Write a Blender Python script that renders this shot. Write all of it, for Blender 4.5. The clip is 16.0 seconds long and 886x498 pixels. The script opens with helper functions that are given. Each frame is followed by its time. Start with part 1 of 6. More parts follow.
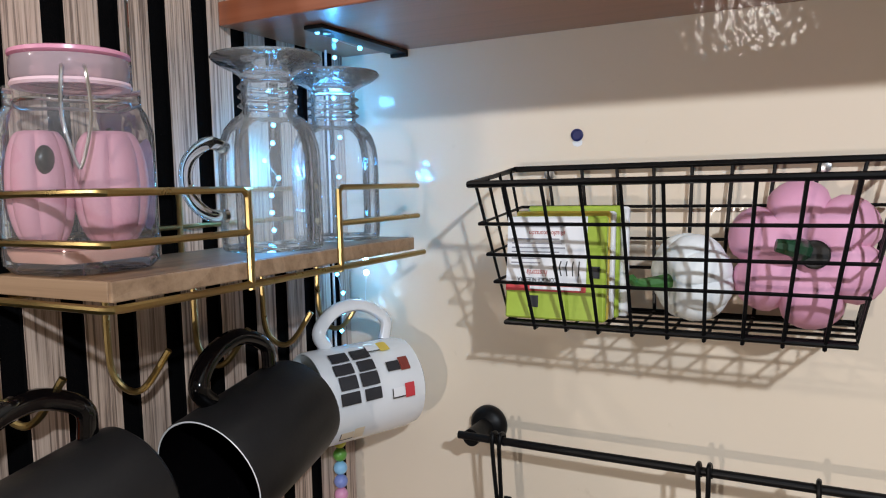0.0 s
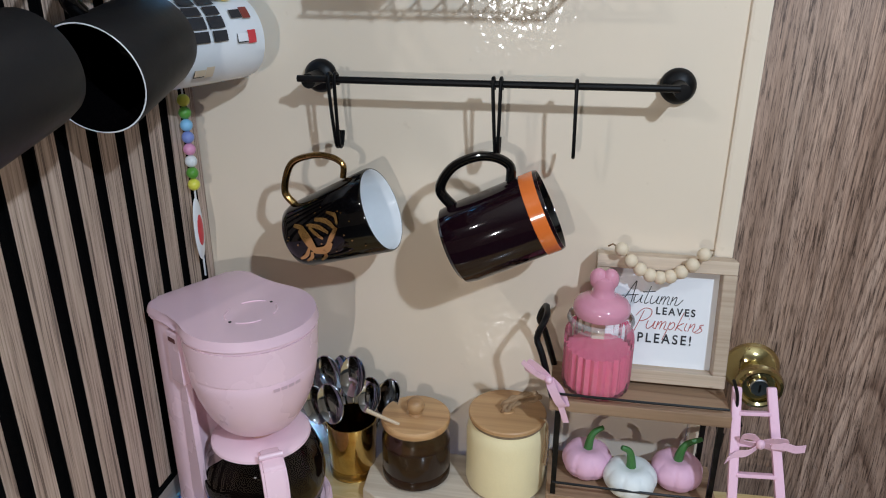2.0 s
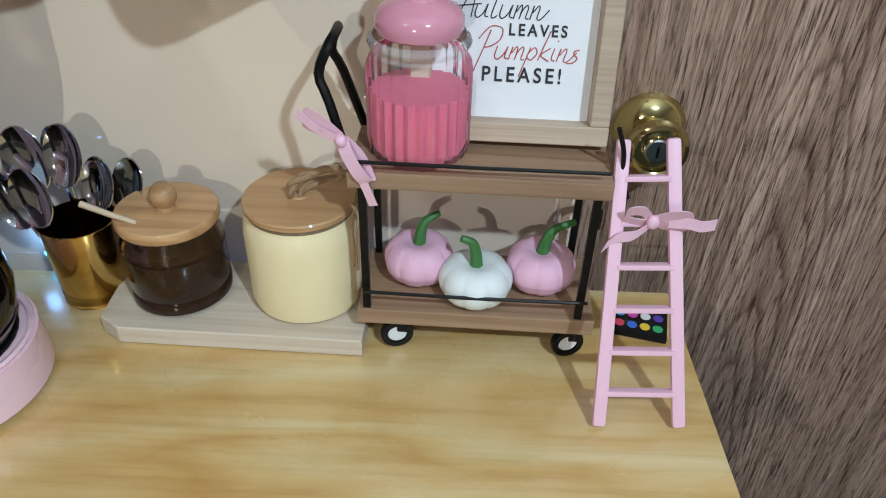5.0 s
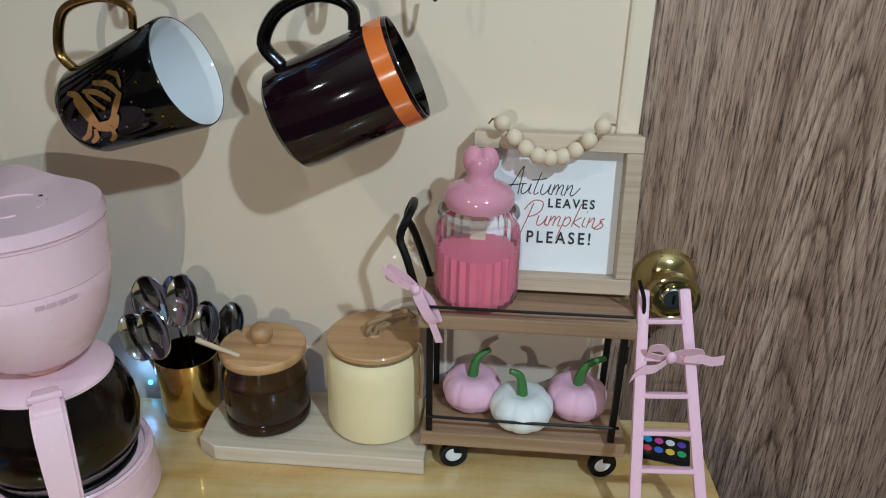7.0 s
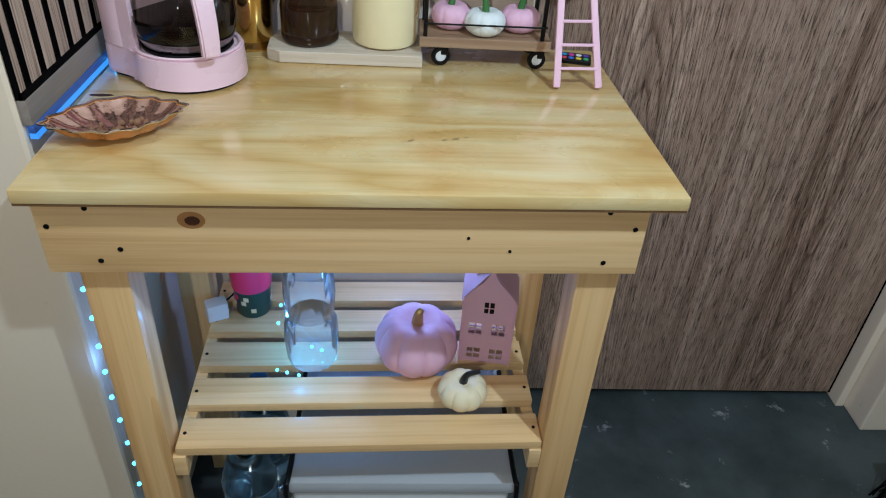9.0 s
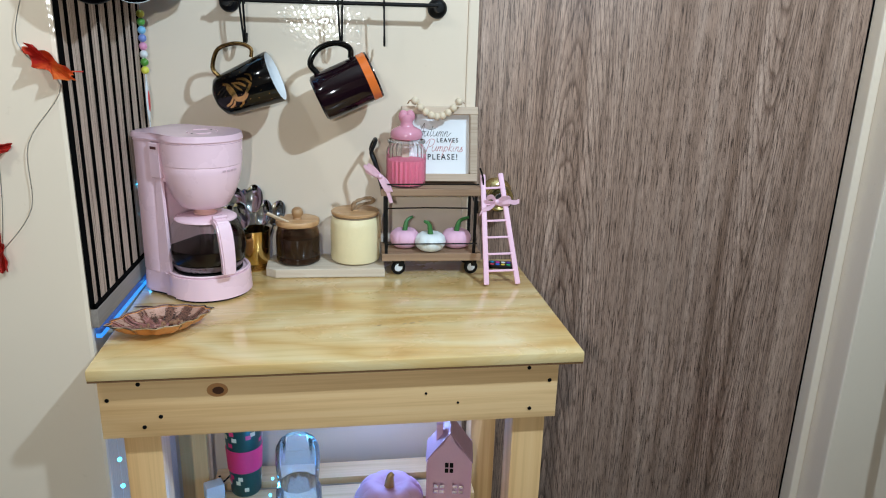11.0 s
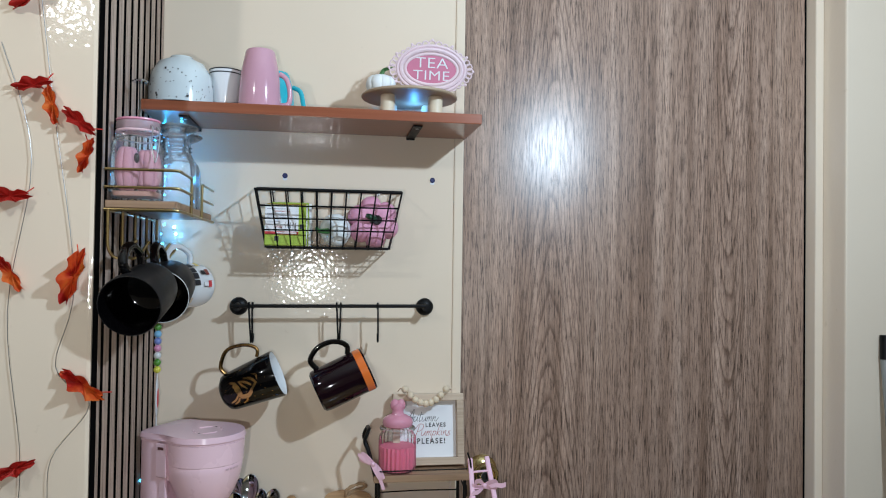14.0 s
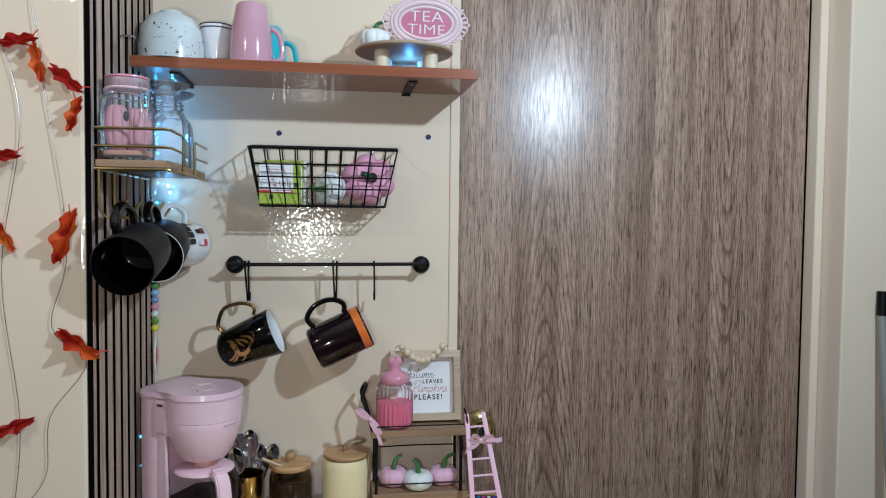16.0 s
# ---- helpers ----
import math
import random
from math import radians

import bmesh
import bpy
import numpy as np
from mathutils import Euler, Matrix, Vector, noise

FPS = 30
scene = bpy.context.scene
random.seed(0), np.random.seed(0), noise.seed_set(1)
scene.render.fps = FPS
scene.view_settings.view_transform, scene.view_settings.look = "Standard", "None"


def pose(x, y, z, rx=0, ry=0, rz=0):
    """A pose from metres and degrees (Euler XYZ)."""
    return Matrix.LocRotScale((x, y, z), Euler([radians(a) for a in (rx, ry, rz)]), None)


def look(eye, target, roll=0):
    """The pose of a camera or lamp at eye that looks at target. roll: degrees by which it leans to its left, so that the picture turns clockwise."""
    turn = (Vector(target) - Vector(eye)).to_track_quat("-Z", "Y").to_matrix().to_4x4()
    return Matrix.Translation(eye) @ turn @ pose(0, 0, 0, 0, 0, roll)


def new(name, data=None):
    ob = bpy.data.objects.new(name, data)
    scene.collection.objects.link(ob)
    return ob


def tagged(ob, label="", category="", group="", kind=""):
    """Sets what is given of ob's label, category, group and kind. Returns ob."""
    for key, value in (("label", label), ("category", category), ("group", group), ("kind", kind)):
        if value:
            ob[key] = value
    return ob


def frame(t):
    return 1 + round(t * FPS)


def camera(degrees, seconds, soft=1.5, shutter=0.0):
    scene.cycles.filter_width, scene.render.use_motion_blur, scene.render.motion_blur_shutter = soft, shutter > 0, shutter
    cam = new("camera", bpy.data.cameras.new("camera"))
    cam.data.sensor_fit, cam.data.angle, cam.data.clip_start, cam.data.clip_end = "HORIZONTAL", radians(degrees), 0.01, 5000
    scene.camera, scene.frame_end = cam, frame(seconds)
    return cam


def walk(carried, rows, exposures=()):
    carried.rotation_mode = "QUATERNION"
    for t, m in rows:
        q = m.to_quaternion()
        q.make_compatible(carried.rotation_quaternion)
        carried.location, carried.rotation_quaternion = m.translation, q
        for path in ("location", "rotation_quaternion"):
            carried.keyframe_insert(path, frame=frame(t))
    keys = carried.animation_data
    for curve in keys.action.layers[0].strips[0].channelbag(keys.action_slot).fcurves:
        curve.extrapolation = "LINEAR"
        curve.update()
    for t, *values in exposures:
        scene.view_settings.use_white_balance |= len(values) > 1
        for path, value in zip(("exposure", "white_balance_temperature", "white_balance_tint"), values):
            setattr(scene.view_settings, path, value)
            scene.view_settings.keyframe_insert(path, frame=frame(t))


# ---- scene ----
cam = camera(63.2, 16.0, 1.1)
PATH = [
    (0, (0.036, 0.054, 1.441), (-0.883, 1.821, 1.264), -1.3),
    (0.5, (0.071, 0.027, 1.421), (-0.846, 1.792, 1.219), -0.3),
    (1, (0.081, 0.011, 1.371), (-0.707, 1.814, 1.012), 0.9),
    (1.5, (0.04, -0.042, 1.343), (-0.421, 1.839, 0.841), 1.6),
    (2, (0.037, -0.09, 1.341), (-0.286, 1.741, 0.605), 0.2),
    (2.5, (0.042, -0.146, 1.323), (-0.206, 1.664, 0.509), 0.7),
    (3, (0.041, -0.163, 1.314), (-0.107, 1.639, 0.459), 0.6),
    (3.2, (0.06, -0.153, 1.307), (-0.09, 1.611, 0.376), 0.9),
    (5.3, (0.118, 0.141, 1.173), (0.062, 1.756, -0.004), 1.9),
    (5.5, (0.122, 0.143, 1.18), (0.044, 1.808, 0.074), 1.5),
    (6, (0.124, 0.136, 1.215), (-0.045, 1.926, 0.339), -0.4),
    (6.5, (0.124, 0.111, 1.224), (-0.058, 1.931, 0.416), 0.7),
    (7, (0.092, 0.029, 1.231), (-0.049, 1.839, 0.393), 1.0),
    (7.5, (0.052, -0.109, 1.219), (0.012, 1.631, 0.236), 1.2),
    (7.7, (-0.003, -0.178, 1.183), (0.073, 1.544, 0.167), 2.7),
    (8, (0.008, -0.238, 1.152), (0.055, 1.398, 0.006), 1.8),
    (8.2, (0.002, -0.261, 1.143), (0.14, 1.363, -0.015), 4.8),
    (10.3, (0.036, -0.604, 1.17), (0.168, 1.165, 0.247), 1.8),
    (10.5, (0.023, -0.617, 1.186), (0.203, 1.2, 0.372), 1.9),
    (11, (-0.003, -0.66, 1.208), (0.232, 1.238, 0.622), 1.7),
    (11.5, (-0.035, -0.692, 1.256), (0.306, 1.253, 0.937), 2.6),
    (12, (-0.04, -0.729, 1.273), (0.266, 1.24, 1.105), 1.9),
    (12.5, (-0.053, -0.731, 1.29), (0.256, 1.242, 1.181), 1.1),
    (13, (-0.05, -0.74, 1.32), (0.266, 1.234, 1.334), 1.1),
    (13.5, (-0.041, -0.75, 1.322), (0.249, 1.228, 1.383), 0.9),
    (14, (-0.045, -0.743, 1.322), (0.264, 1.232, 1.36), 0.8),
    (14.5, (-0.041, -0.739, 1.315), (0.26, 1.237, 1.252), 1.1),
    (15, (-0.045, -0.745, 1.318), (0.252, 1.231, 1.238), 0.8),
    (15.5, (-0.04, -0.756, 1.324), (0.26, 1.221, 1.266), 0.9),
    (16, (-0.032, -0.74, 1.326), (0.27, 1.235, 1.241), 0.6),
]
rows = [(t, look(eye, target, roll)) for t, eye, target, roll in PATH]
walk(cam, rows, [(0.0, 0.02, 6750, 17), (1.5, -0.20, 6100, 15), (2.5, 0.11, 6000, 8), (3.0, 0.12, 5960, 6), (5.5, 0.15, 5920, 5), (6.4, -0.03, 5960, 4), (7.0, -0.14, 5960, 4), (7.6, -0.14, 5870, 4), (8.2, -0.09, 5770, 4),
                 (10.3, 0.44, 5760, 5), (11.2, 0.28, 5720, 4), (12.5, 0.08, 5720, 5), (13.5, -0.18, 5870, 8), (15.2, -0.18, 5870, 8), (16.0, -0.24, 5870, 8)])

# ---- light ----
world = bpy.data.worlds.new("room_air")
scene.world = world
world.use_nodes = True
world.node_tree.nodes["Background"].inputs[0].default_value = (0.75, 0.85, 1.0, 1)
world.node_tree.nodes["Background"].inputs[1].default_value = 0.006


def lamp(name, loc, watts, color, radius):
    d = bpy.data.lights.new(name, "POINT")
    d.energy, d.color, d.shadow_soft_size = watts, color, radius
    ob = new(name, d)
    ob.location = loc
    return ob


# bulb to the right of the corner, a weaker bulb to its left, and the torch of the filming phone
lamp("room_bulb", (0.61, -0.43, 1.90), 45.0, (0.76, 0.89, 1.0), 0.022)
lamp("second_bulb", (-0.62, -0.42, 1.88), 8.4, (0.93, 0.89, 0.82), 0.02)
lamp("phone_torch", (-0.12, -0.80, 1.27), 14.5, (0.93, 0.89, 0.83), 0.006)
# blue fairy lights: corner behind the bottles, below the rack, on the shelf, under the table
lamp("fairy_light_corner", (-0.326, 0.560, 1.520), 0.055, (0.06, 0.42, 1.0), 0.006)
# Extra cyan fill lamp added to tint the bottles and the slats behind.
lamp("bottle_glow_fill", (-0.330, 0.475, 1.455), 0.20, (0.05, 0.45, 1.0), 0.005)
lamp("fairy_light_rack", (-0.315, 0.575, 1.365), 0.04, (0.15, 0.48, 1.0), 0.006)
lamp("fairy_light_shelf", (0.10, 0.545, 1.592), 0.10, (0.12, 0.42, 1.0), 0.006)
lamp("fairy_light_maker", (-0.245, 0.588, 0.822), 0.014, (0.25, 0.50, 1.0), 0.006)
lamp("fairy_light_table", (0.05, 0.575, 0.60), 1.9, (0.27, 0.42, 1.0), 0.03)
lamp("fairy_light_glass", (-0.135, 0.388, 0.475), 0.24, (0.06, 0.42, 1.0), 0.006)
lamp("fairy_light_leg", (-0.336, 0.262, 0.50), 0.045, (0.18, 0.42, 1.0), 0.01)


# ---- materials ----
def nodes_of(name):
    m = bpy.data.materials.new(name)
    m.use_nodes = True
    nt = m.node_tree
    return m, nt, nt.nodes["Principled BSDF"]


def coords(nt, scale=(1, 1, 1), shuffle=True):
    tc = nt.nodes.new("ShaderNodeTexCoord")
    mp = nt.nodes.new("ShaderNodeMapping")
    mp.inputs["Scale"].default_value = scale
    if shuffle:
        info = nt.nodes.new("ShaderNodeObjectInfo")
        mul = nt.nodes.new("ShaderNodeVectorMath")
        mul.operation = "SCALE"
        mul.inputs[0].default_value = (3.1, 5.7, 7.3)
        nt.links.new(info.outputs["Random"], mul.inputs["Scale"])
        add = nt.nodes.new("ShaderNodeVectorMath")
        nt.links.new(tc.outputs["Object"], add.inputs[0])
        nt.links.new(mul.outputs[0], add.inputs[1])
        nt.links.new(add.outputs[0], mp.inputs["Vector"])
    else:
        nt.links.new(tc.outputs["Object"], mp.inputs["Vector"])
    return mp


def noise_node(nt, vec, scale, detail=3.0, rough=0.55, distortion=0.0):
    n = nt.nodes.new("ShaderNodeTexNoise")
    n.inputs["Scale"].default_value, n.inputs["Detail"].default_value = scale, detail
    n.inputs["Roughness"].default_value, n.inputs["Distortion"].default_value = rough, distortion
    nt.links.new(vec.outputs[0], n.inputs["Vector"])
    return n


def ramp(nt, fac, stops):
    r = nt.nodes.new("ShaderNodeValToRGB")
    while len(r.color_ramp.elements) < len(stops):
        r.color_ramp.elements.new(0.5)
    for e, (p, c) in zip(r.color_ramp.elements, stops):
        e.position, e.color = p, (*c, 1) if len(c) == 3 else c
    nt.links.new(fac, r.inputs["Fac"])
    return r


def mix(nt, a, b, fac, mode="MIX"):
    m = nt.nodes.new("ShaderNodeMix")
    m.data_type, m.blend_type = "RGBA", mode
    for sock, v in ((m.inputs[0], fac), (m.inputs[6], a), (m.inputs[7], b)):
        if hasattr(v, "node"):
            nt.links.new(v, sock)
        else:
            sock.default_value = v if isinstance(v, float) else (*v, 1)
    return m.outputs[2]


def bump(nt, p, height, strength, distance=0.001, where="Normal"):
    b = nt.nodes.new("ShaderNodeBump")
    b.inputs["Strength"].default_value, b.inputs["Distance"].default_value = strength, distance
    nt.links.new(height, b.inputs["Height"])
    nt.links.new(b.outputs[0], p.inputs[where])


def plain(name, color, rough=0.5, metal=0.0, var=0.12, scale=30.0, relief=0.0, relief_scale=300.0, coat=0.0, spec=0.5):
    m, nt, p = nodes_of(name)
    mp = coords(nt)
    a = noise_node(nt, mp, scale, 4)
    b = noise_node(nt, mp, scale * 9, 2)
    dark = tuple(c * (1 - var) for c in color)
    light = tuple(min(1, c * (1 + var)) for c in color)
    c = mix(nt, dark, light, a.outputs[0])
    c = mix(nt, c, mix(nt, dark, light, b.outputs[0]), 0.4)
    nt.links.new(c, p.inputs["Base Color"])
    r = ramp(nt, a.outputs[0], [(0.2, (rough * 0.8,) * 3), (0.8, (min(1, rough * 1.2),) * 3)])
    nt.links.new(r.outputs[0], p.inputs["Roughness"])
    p.inputs["Metallic"].default_value = metal
    p.inputs["Coat Weight"].default_value = coat
    p.inputs["Coat Roughness"].default_value = 0.08
    p.inputs["Specular IOR Level"].default_value = spec
    if relief:
        bump(nt, p, noise_node(nt, mp, relief_scale, 3).outputs[0], relief)
    return m


def glass(name, color=(1, 1, 1), rough=0.0, ior=1.47):
    m, nt, p = nodes_of(name)
    p.inputs["Base Color"].default_value = (*color, 1)
    p.inputs["Transmission Weight"].default_value = 1.0
    p.inputs["Roughness"].default_value, p.inputs["IOR"].default_value = rough, ior
    mp = coords(nt)
    bump(nt, p, noise_node(nt, mp, 60, 1).outputs[0], 0.08)
    return m


def thin_glass(name, tint=(0.97, 0.985, 0.98), milk=0.0, rough=0.03, ior=1.5):
    """Blown glass a millimetre or two thick: clear straight on, shining at the edges; milk: a share of dull film mixed
    in, which catches nearby lamps.
    """
    m, nt, p = nodes_of(name)
    nt.nodes.remove(p)
    clear, shine, film = (nt.nodes.new(k) for k in ("ShaderNodeBsdfTransparent", "ShaderNodeBsdfGlossy", "ShaderNodeBsdfDiffuse"))
    clear.inputs[0].default_value = (*tint, 1)
    shine.inputs["Roughness"].default_value = rough
    film.inputs[0].default_value = (*(0.85 * c for c in tint), 1)
    wave = nt.nodes.new("ShaderNodeBump")
    wave.inputs["Strength"].default_value, wave.inputs["Distance"].default_value = 0.15, 0.002
    nt.links.new(noise_node(nt, coords(nt), 70, 2).outputs[0], wave.inputs["Height"])
    nt.links.new(wave.outputs[0], shine.inputs["Normal"])
    fres = nt.nodes.new("ShaderNodeFresnel")
    fres.inputs[0].default_value = ior
    nt.links.new(wave.outputs[0], fres.inputs["Normal"])
    base, top = nt.nodes.new("ShaderNodeMixShader"), nt.nodes.new("ShaderNodeMixShader")
    base.inputs[0].default_value = milk
    nt.links.new(clear.outputs[0], base.inputs[1])
    nt.links.new(film.outputs[0], base.inputs[2])
    nt.links.new(fres.outputs[0], top.inputs[0])
    nt.links.new(base.outputs[0], top.inputs[1])
    nt.links.new(shine.outputs[0], top.inputs[2])
    nt.links.new(top.outputs[0], nt.nodes["Material Output"].inputs[0])
    return m


def wood(name, dark, mid, light, along, lines=60.0, streak=160.0, wave=2.2, rough=0.5, coat=0.0, relief=0.25, contrast=0.5, stretch=0.07, pores=(0.3, 0.52, 0.75)):
    """Grain runs along axis `along`; lines per metre across it."""
    m, nt, p = nodes_of(name)
    s = [1.0, 1.0, 1.0]
    s[along] = stretch
    mp = coords(nt, s)
    big = noise_node(nt, mp, lines / 14, 3, 0.5, 0.6)
    warp = nt.nodes.new("ShaderNodeMath")
    warp.operation = "MULTIPLY"
    warp.inputs[1].default_value = lines * wave * 0.1
    nt.links.new(big.outputs[0], warp.inputs[0])
    saw = nt.nodes.new("ShaderNodeMath")
    saw.operation = "FRACT"
    nt.links.new(warp.outputs[0], saw.inputs[0])
    fine_s = list(s)
    fine_s[along] = stretch * 0.25
    mp2 = coords(nt, fine_s)
    fine = noise_node(nt, mp2, streak, 4, 0.65)
    rings = ramp(nt, saw.outputs[0], [(0.0, light), (0.55, mid), (0.9, dark), (1.0, mid)])
    lines_c = ramp(nt, fine.outputs[0], [(pores[0], dark), (pores[1], mid), (pores[2], light)])
    c = mix(nt, lines_c.outputs[0], rings.outputs[0], contrast)
    blot = noise_node(nt, mp, lines / 30, 2)
    shade = ramp(nt, blot.outputs[0], [(0.3, (0.82, 0.82, 0.82)), (0.7, (1.1, 1.1, 1.1))])
    c = mix(nt, c, shade.outputs[0], 1.0, "MULTIPLY")
    nt.links.new(c, p.inputs["Base Color"])
    p.inputs["Roughness"].default_value = rough
    p.inputs["Coat Weight"].default_value, p.inputs["Coat Roughness"].default_value = coat, 0.12
    if relief:
        bump(nt, p, fine.outputs[0], relief, 0.0006)
    return m


def glow(name, color, strength):
    m, nt, p = nodes_of(name)
    p.inputs["Emission Color"].default_value = (*color, 1)
    p.inputs["Emission Strength"].default_value = strength
    p.inputs["Base Color"].default_value = (0.05, 0.1, 0.3, 1)
    return m


def wall_paint():
    m, nt, p = nodes_of("cream_enamel_paint")
    mp = coords(nt, shuffle=False)
    big = noise_node(nt, mp, 2.5, 4)
    c = mix(nt, (0.765, 0.642, 0.500), (0.825, 0.712, 0.565), big.outputs[0])
    spots = noise_node(nt, mp, 45, 3, 0.6)
    marks = ramp(nt, spots.outputs[0], [(0.24, (0.72, 0.68, 0.62)), (0.32, (1, 1, 1))])
    c = mix(nt, c, marks.outputs[0], 0.3, "MULTIPLY")
    nt.links.new(c, p.inputs["Base Color"])
    p.inputs["Roughness"].default_value = 0.5
    p.inputs["Specular IOR Level"].default_value = 0.0
    p.inputs["Coat Weight"].default_value, p.inputs["Coat Roughness"].default_value, p.inputs["Coat IOR"].default_value = 1.0, 0.06, 1.5
    peel = noise_node(nt, mp, 150, 0.6, 0.45)
    lumps = noise_node(nt, mp, 14, 2)
    add = nt.nodes.new("ShaderNodeMath")
    add.operation = "MULTIPLY_ADD"
    add.inputs[1].default_value = 0.4
    nt.links.new(lumps.outputs[0], add.inputs[0])
    nt.links.new(peel.outputs[0], add.inputs[2])
    bump(nt, p, add.outputs[0], 0.36, 0.0012, "Coat Normal")
    return m


def door_laminate():
    """Vertical grain: three rows of tall arches that close up into fine lines, under many long pores."""
    m, nt, p = nodes_of("grey_brown_laminate")

    def math_node(op, a, b=None, c=None):
        k = nt.nodes.new("ShaderNodeMath")
        k.operation = op
        for i, v in enumerate((a, b, c)):
            if v is None:
                continue
            if hasattr(v, "node"):
                nt.links.new(v, k.inputs[i])
            else:
                k.inputs[i].default_value = v
        return k.outputs[0]

    soft = noise_node(nt, coords(nt, (1, 1, 0.03), False), 34, 4, 0.6)
    ground = ramp(nt, soft.outputs[0], [(0.30, (0.265, 0.170, 0.120)), (0.50, (0.375, 0.255, 0.190)), (0.72, (0.480, 0.345, 0.266))])
    tc = nt.nodes.new("ShaderNodeTexCoord")
    xyz = nt.nodes.new("ShaderNodeSeparateXYZ")
    nt.links.new(tc.outputs["Object"], xyz.inputs[0])
    sway = noise_node(nt, coords(nt, (1, 1, 0.13), False), 7.0, 2.0, 0.5)
    x = math_node("MULTIPLY_ADD", sway.outputs[0], 0.035, xyz.outputs[0])
    left = math_node("ABSOLUTE", math_node("ADD", x, -0.426))
    right = math_node("MULTIPLY", math_node("ABSOLUTE", math_node("ADD", x, -0.822)), 1.4)
    near = math_node("MINIMUM", left, right)
    turned = math_node("MULTIPLY_ADD", math_node("LESS_THAN", left, right), 2.0, -1.0)
    arch = math_node("MULTIPLY", math_node("POWER", near, 1.7), 640.0)
    wander = noise_node(nt, coords(nt, (1, 1, 0.12), False), 12.0, 3.0, 0.55)
    v = math_node("MULTIPLY_ADD", math_node("MULTIPLY", xyz.outputs[2], turned), 12.0, arch)
    v = math_node("MULTIPLY_ADD", wander.outputs[0], 4.6, v)
    jag = noise_node(nt, coords(nt, (1, 1, 0.12), False), 240, 2, 0.6)
    v = math_node("MULTIPLY_ADD", jag.outputs[0], 0.30, v)
    rings = ramp(nt, math_node("FRACT", v), [(0.0, (0.48, 0.43, 0.41)), (0.08, (0.64, 0.60, 0.59)), (0.30, (1.02, 1.02, 1.02)), (0.88, (1.09, 1.09, 1.09)), (1.0, (0.50, 0.45, 0.43))])
    where = ramp(nt, near, [(0.0, (0.95, 0.95, 0.95)), (0.07, (0.85, 0.85, 0.85)), (0.16, (0.25, 0.25, 0.25))])
    c = mix(nt, ground.outputs[0], mix(nt, (1.0, 1.0, 1.0), rings.outputs[0], where.outputs[0]), 1.0, "MULTIPLY")
    pores = noise_node(nt, coords(nt, (1, 1, 0.05), False), 330, 6, 0.74)
    dark = ramp(nt, pores.outputs[0], [(0.405, (0.22, 0.18, 0.165)), (0.465, (0.92, 0.92, 0.92)), (0.62, (1.24, 1.24, 1.24))])
    c = mix(nt, c, dark.outputs[0], 0.95, "MULTIPLY")
    ticks = noise_node(nt, coords(nt, (1, 1, 0.05), False), 850, 2, 0.6)
    fine = ramp(nt, ticks.outputs[0], [(0.36, (0.42, 0.38, 0.36)), (0.45, (0.96, 0.96, 0.96)), (0.62, (1.10, 1.10, 1.10))])
    c = mix(nt, c, fine.outputs[0], 0.85, "MULTIPLY")
    bands = noise_node(nt, coords(nt, (1, 1, 0.02), False), 95, 3, 0.6)
    streak = ramp(nt, bands.outputs[0], [(0.36, (0.70, 0.67, 0.65)), (0.50, (1.0, 1.0, 1.0)), (0.66, (1.12, 1.12, 1.12))])
    c = mix(nt, c, streak.outputs[0], 0.9, "MULTIPLY")
    nt.links.new(c, p.inputs["Base Color"])
    r = ramp(nt, pores.outputs[0], [(0.3, (0.40, 0.40, 0.40)), (0.6, (0.29, 0.29, 0.29))])
    nt.links.new(r.outputs[0], p.inputs["Roughness"])
    p.inputs["Specular IOR Level"].default_value = 0.75
    bump(nt, p, noise_node(nt, coords(nt, (1, 1, 0.5), False), 60, 3, 0.6).outputs[0], 0.22, 0.0008)
    return m


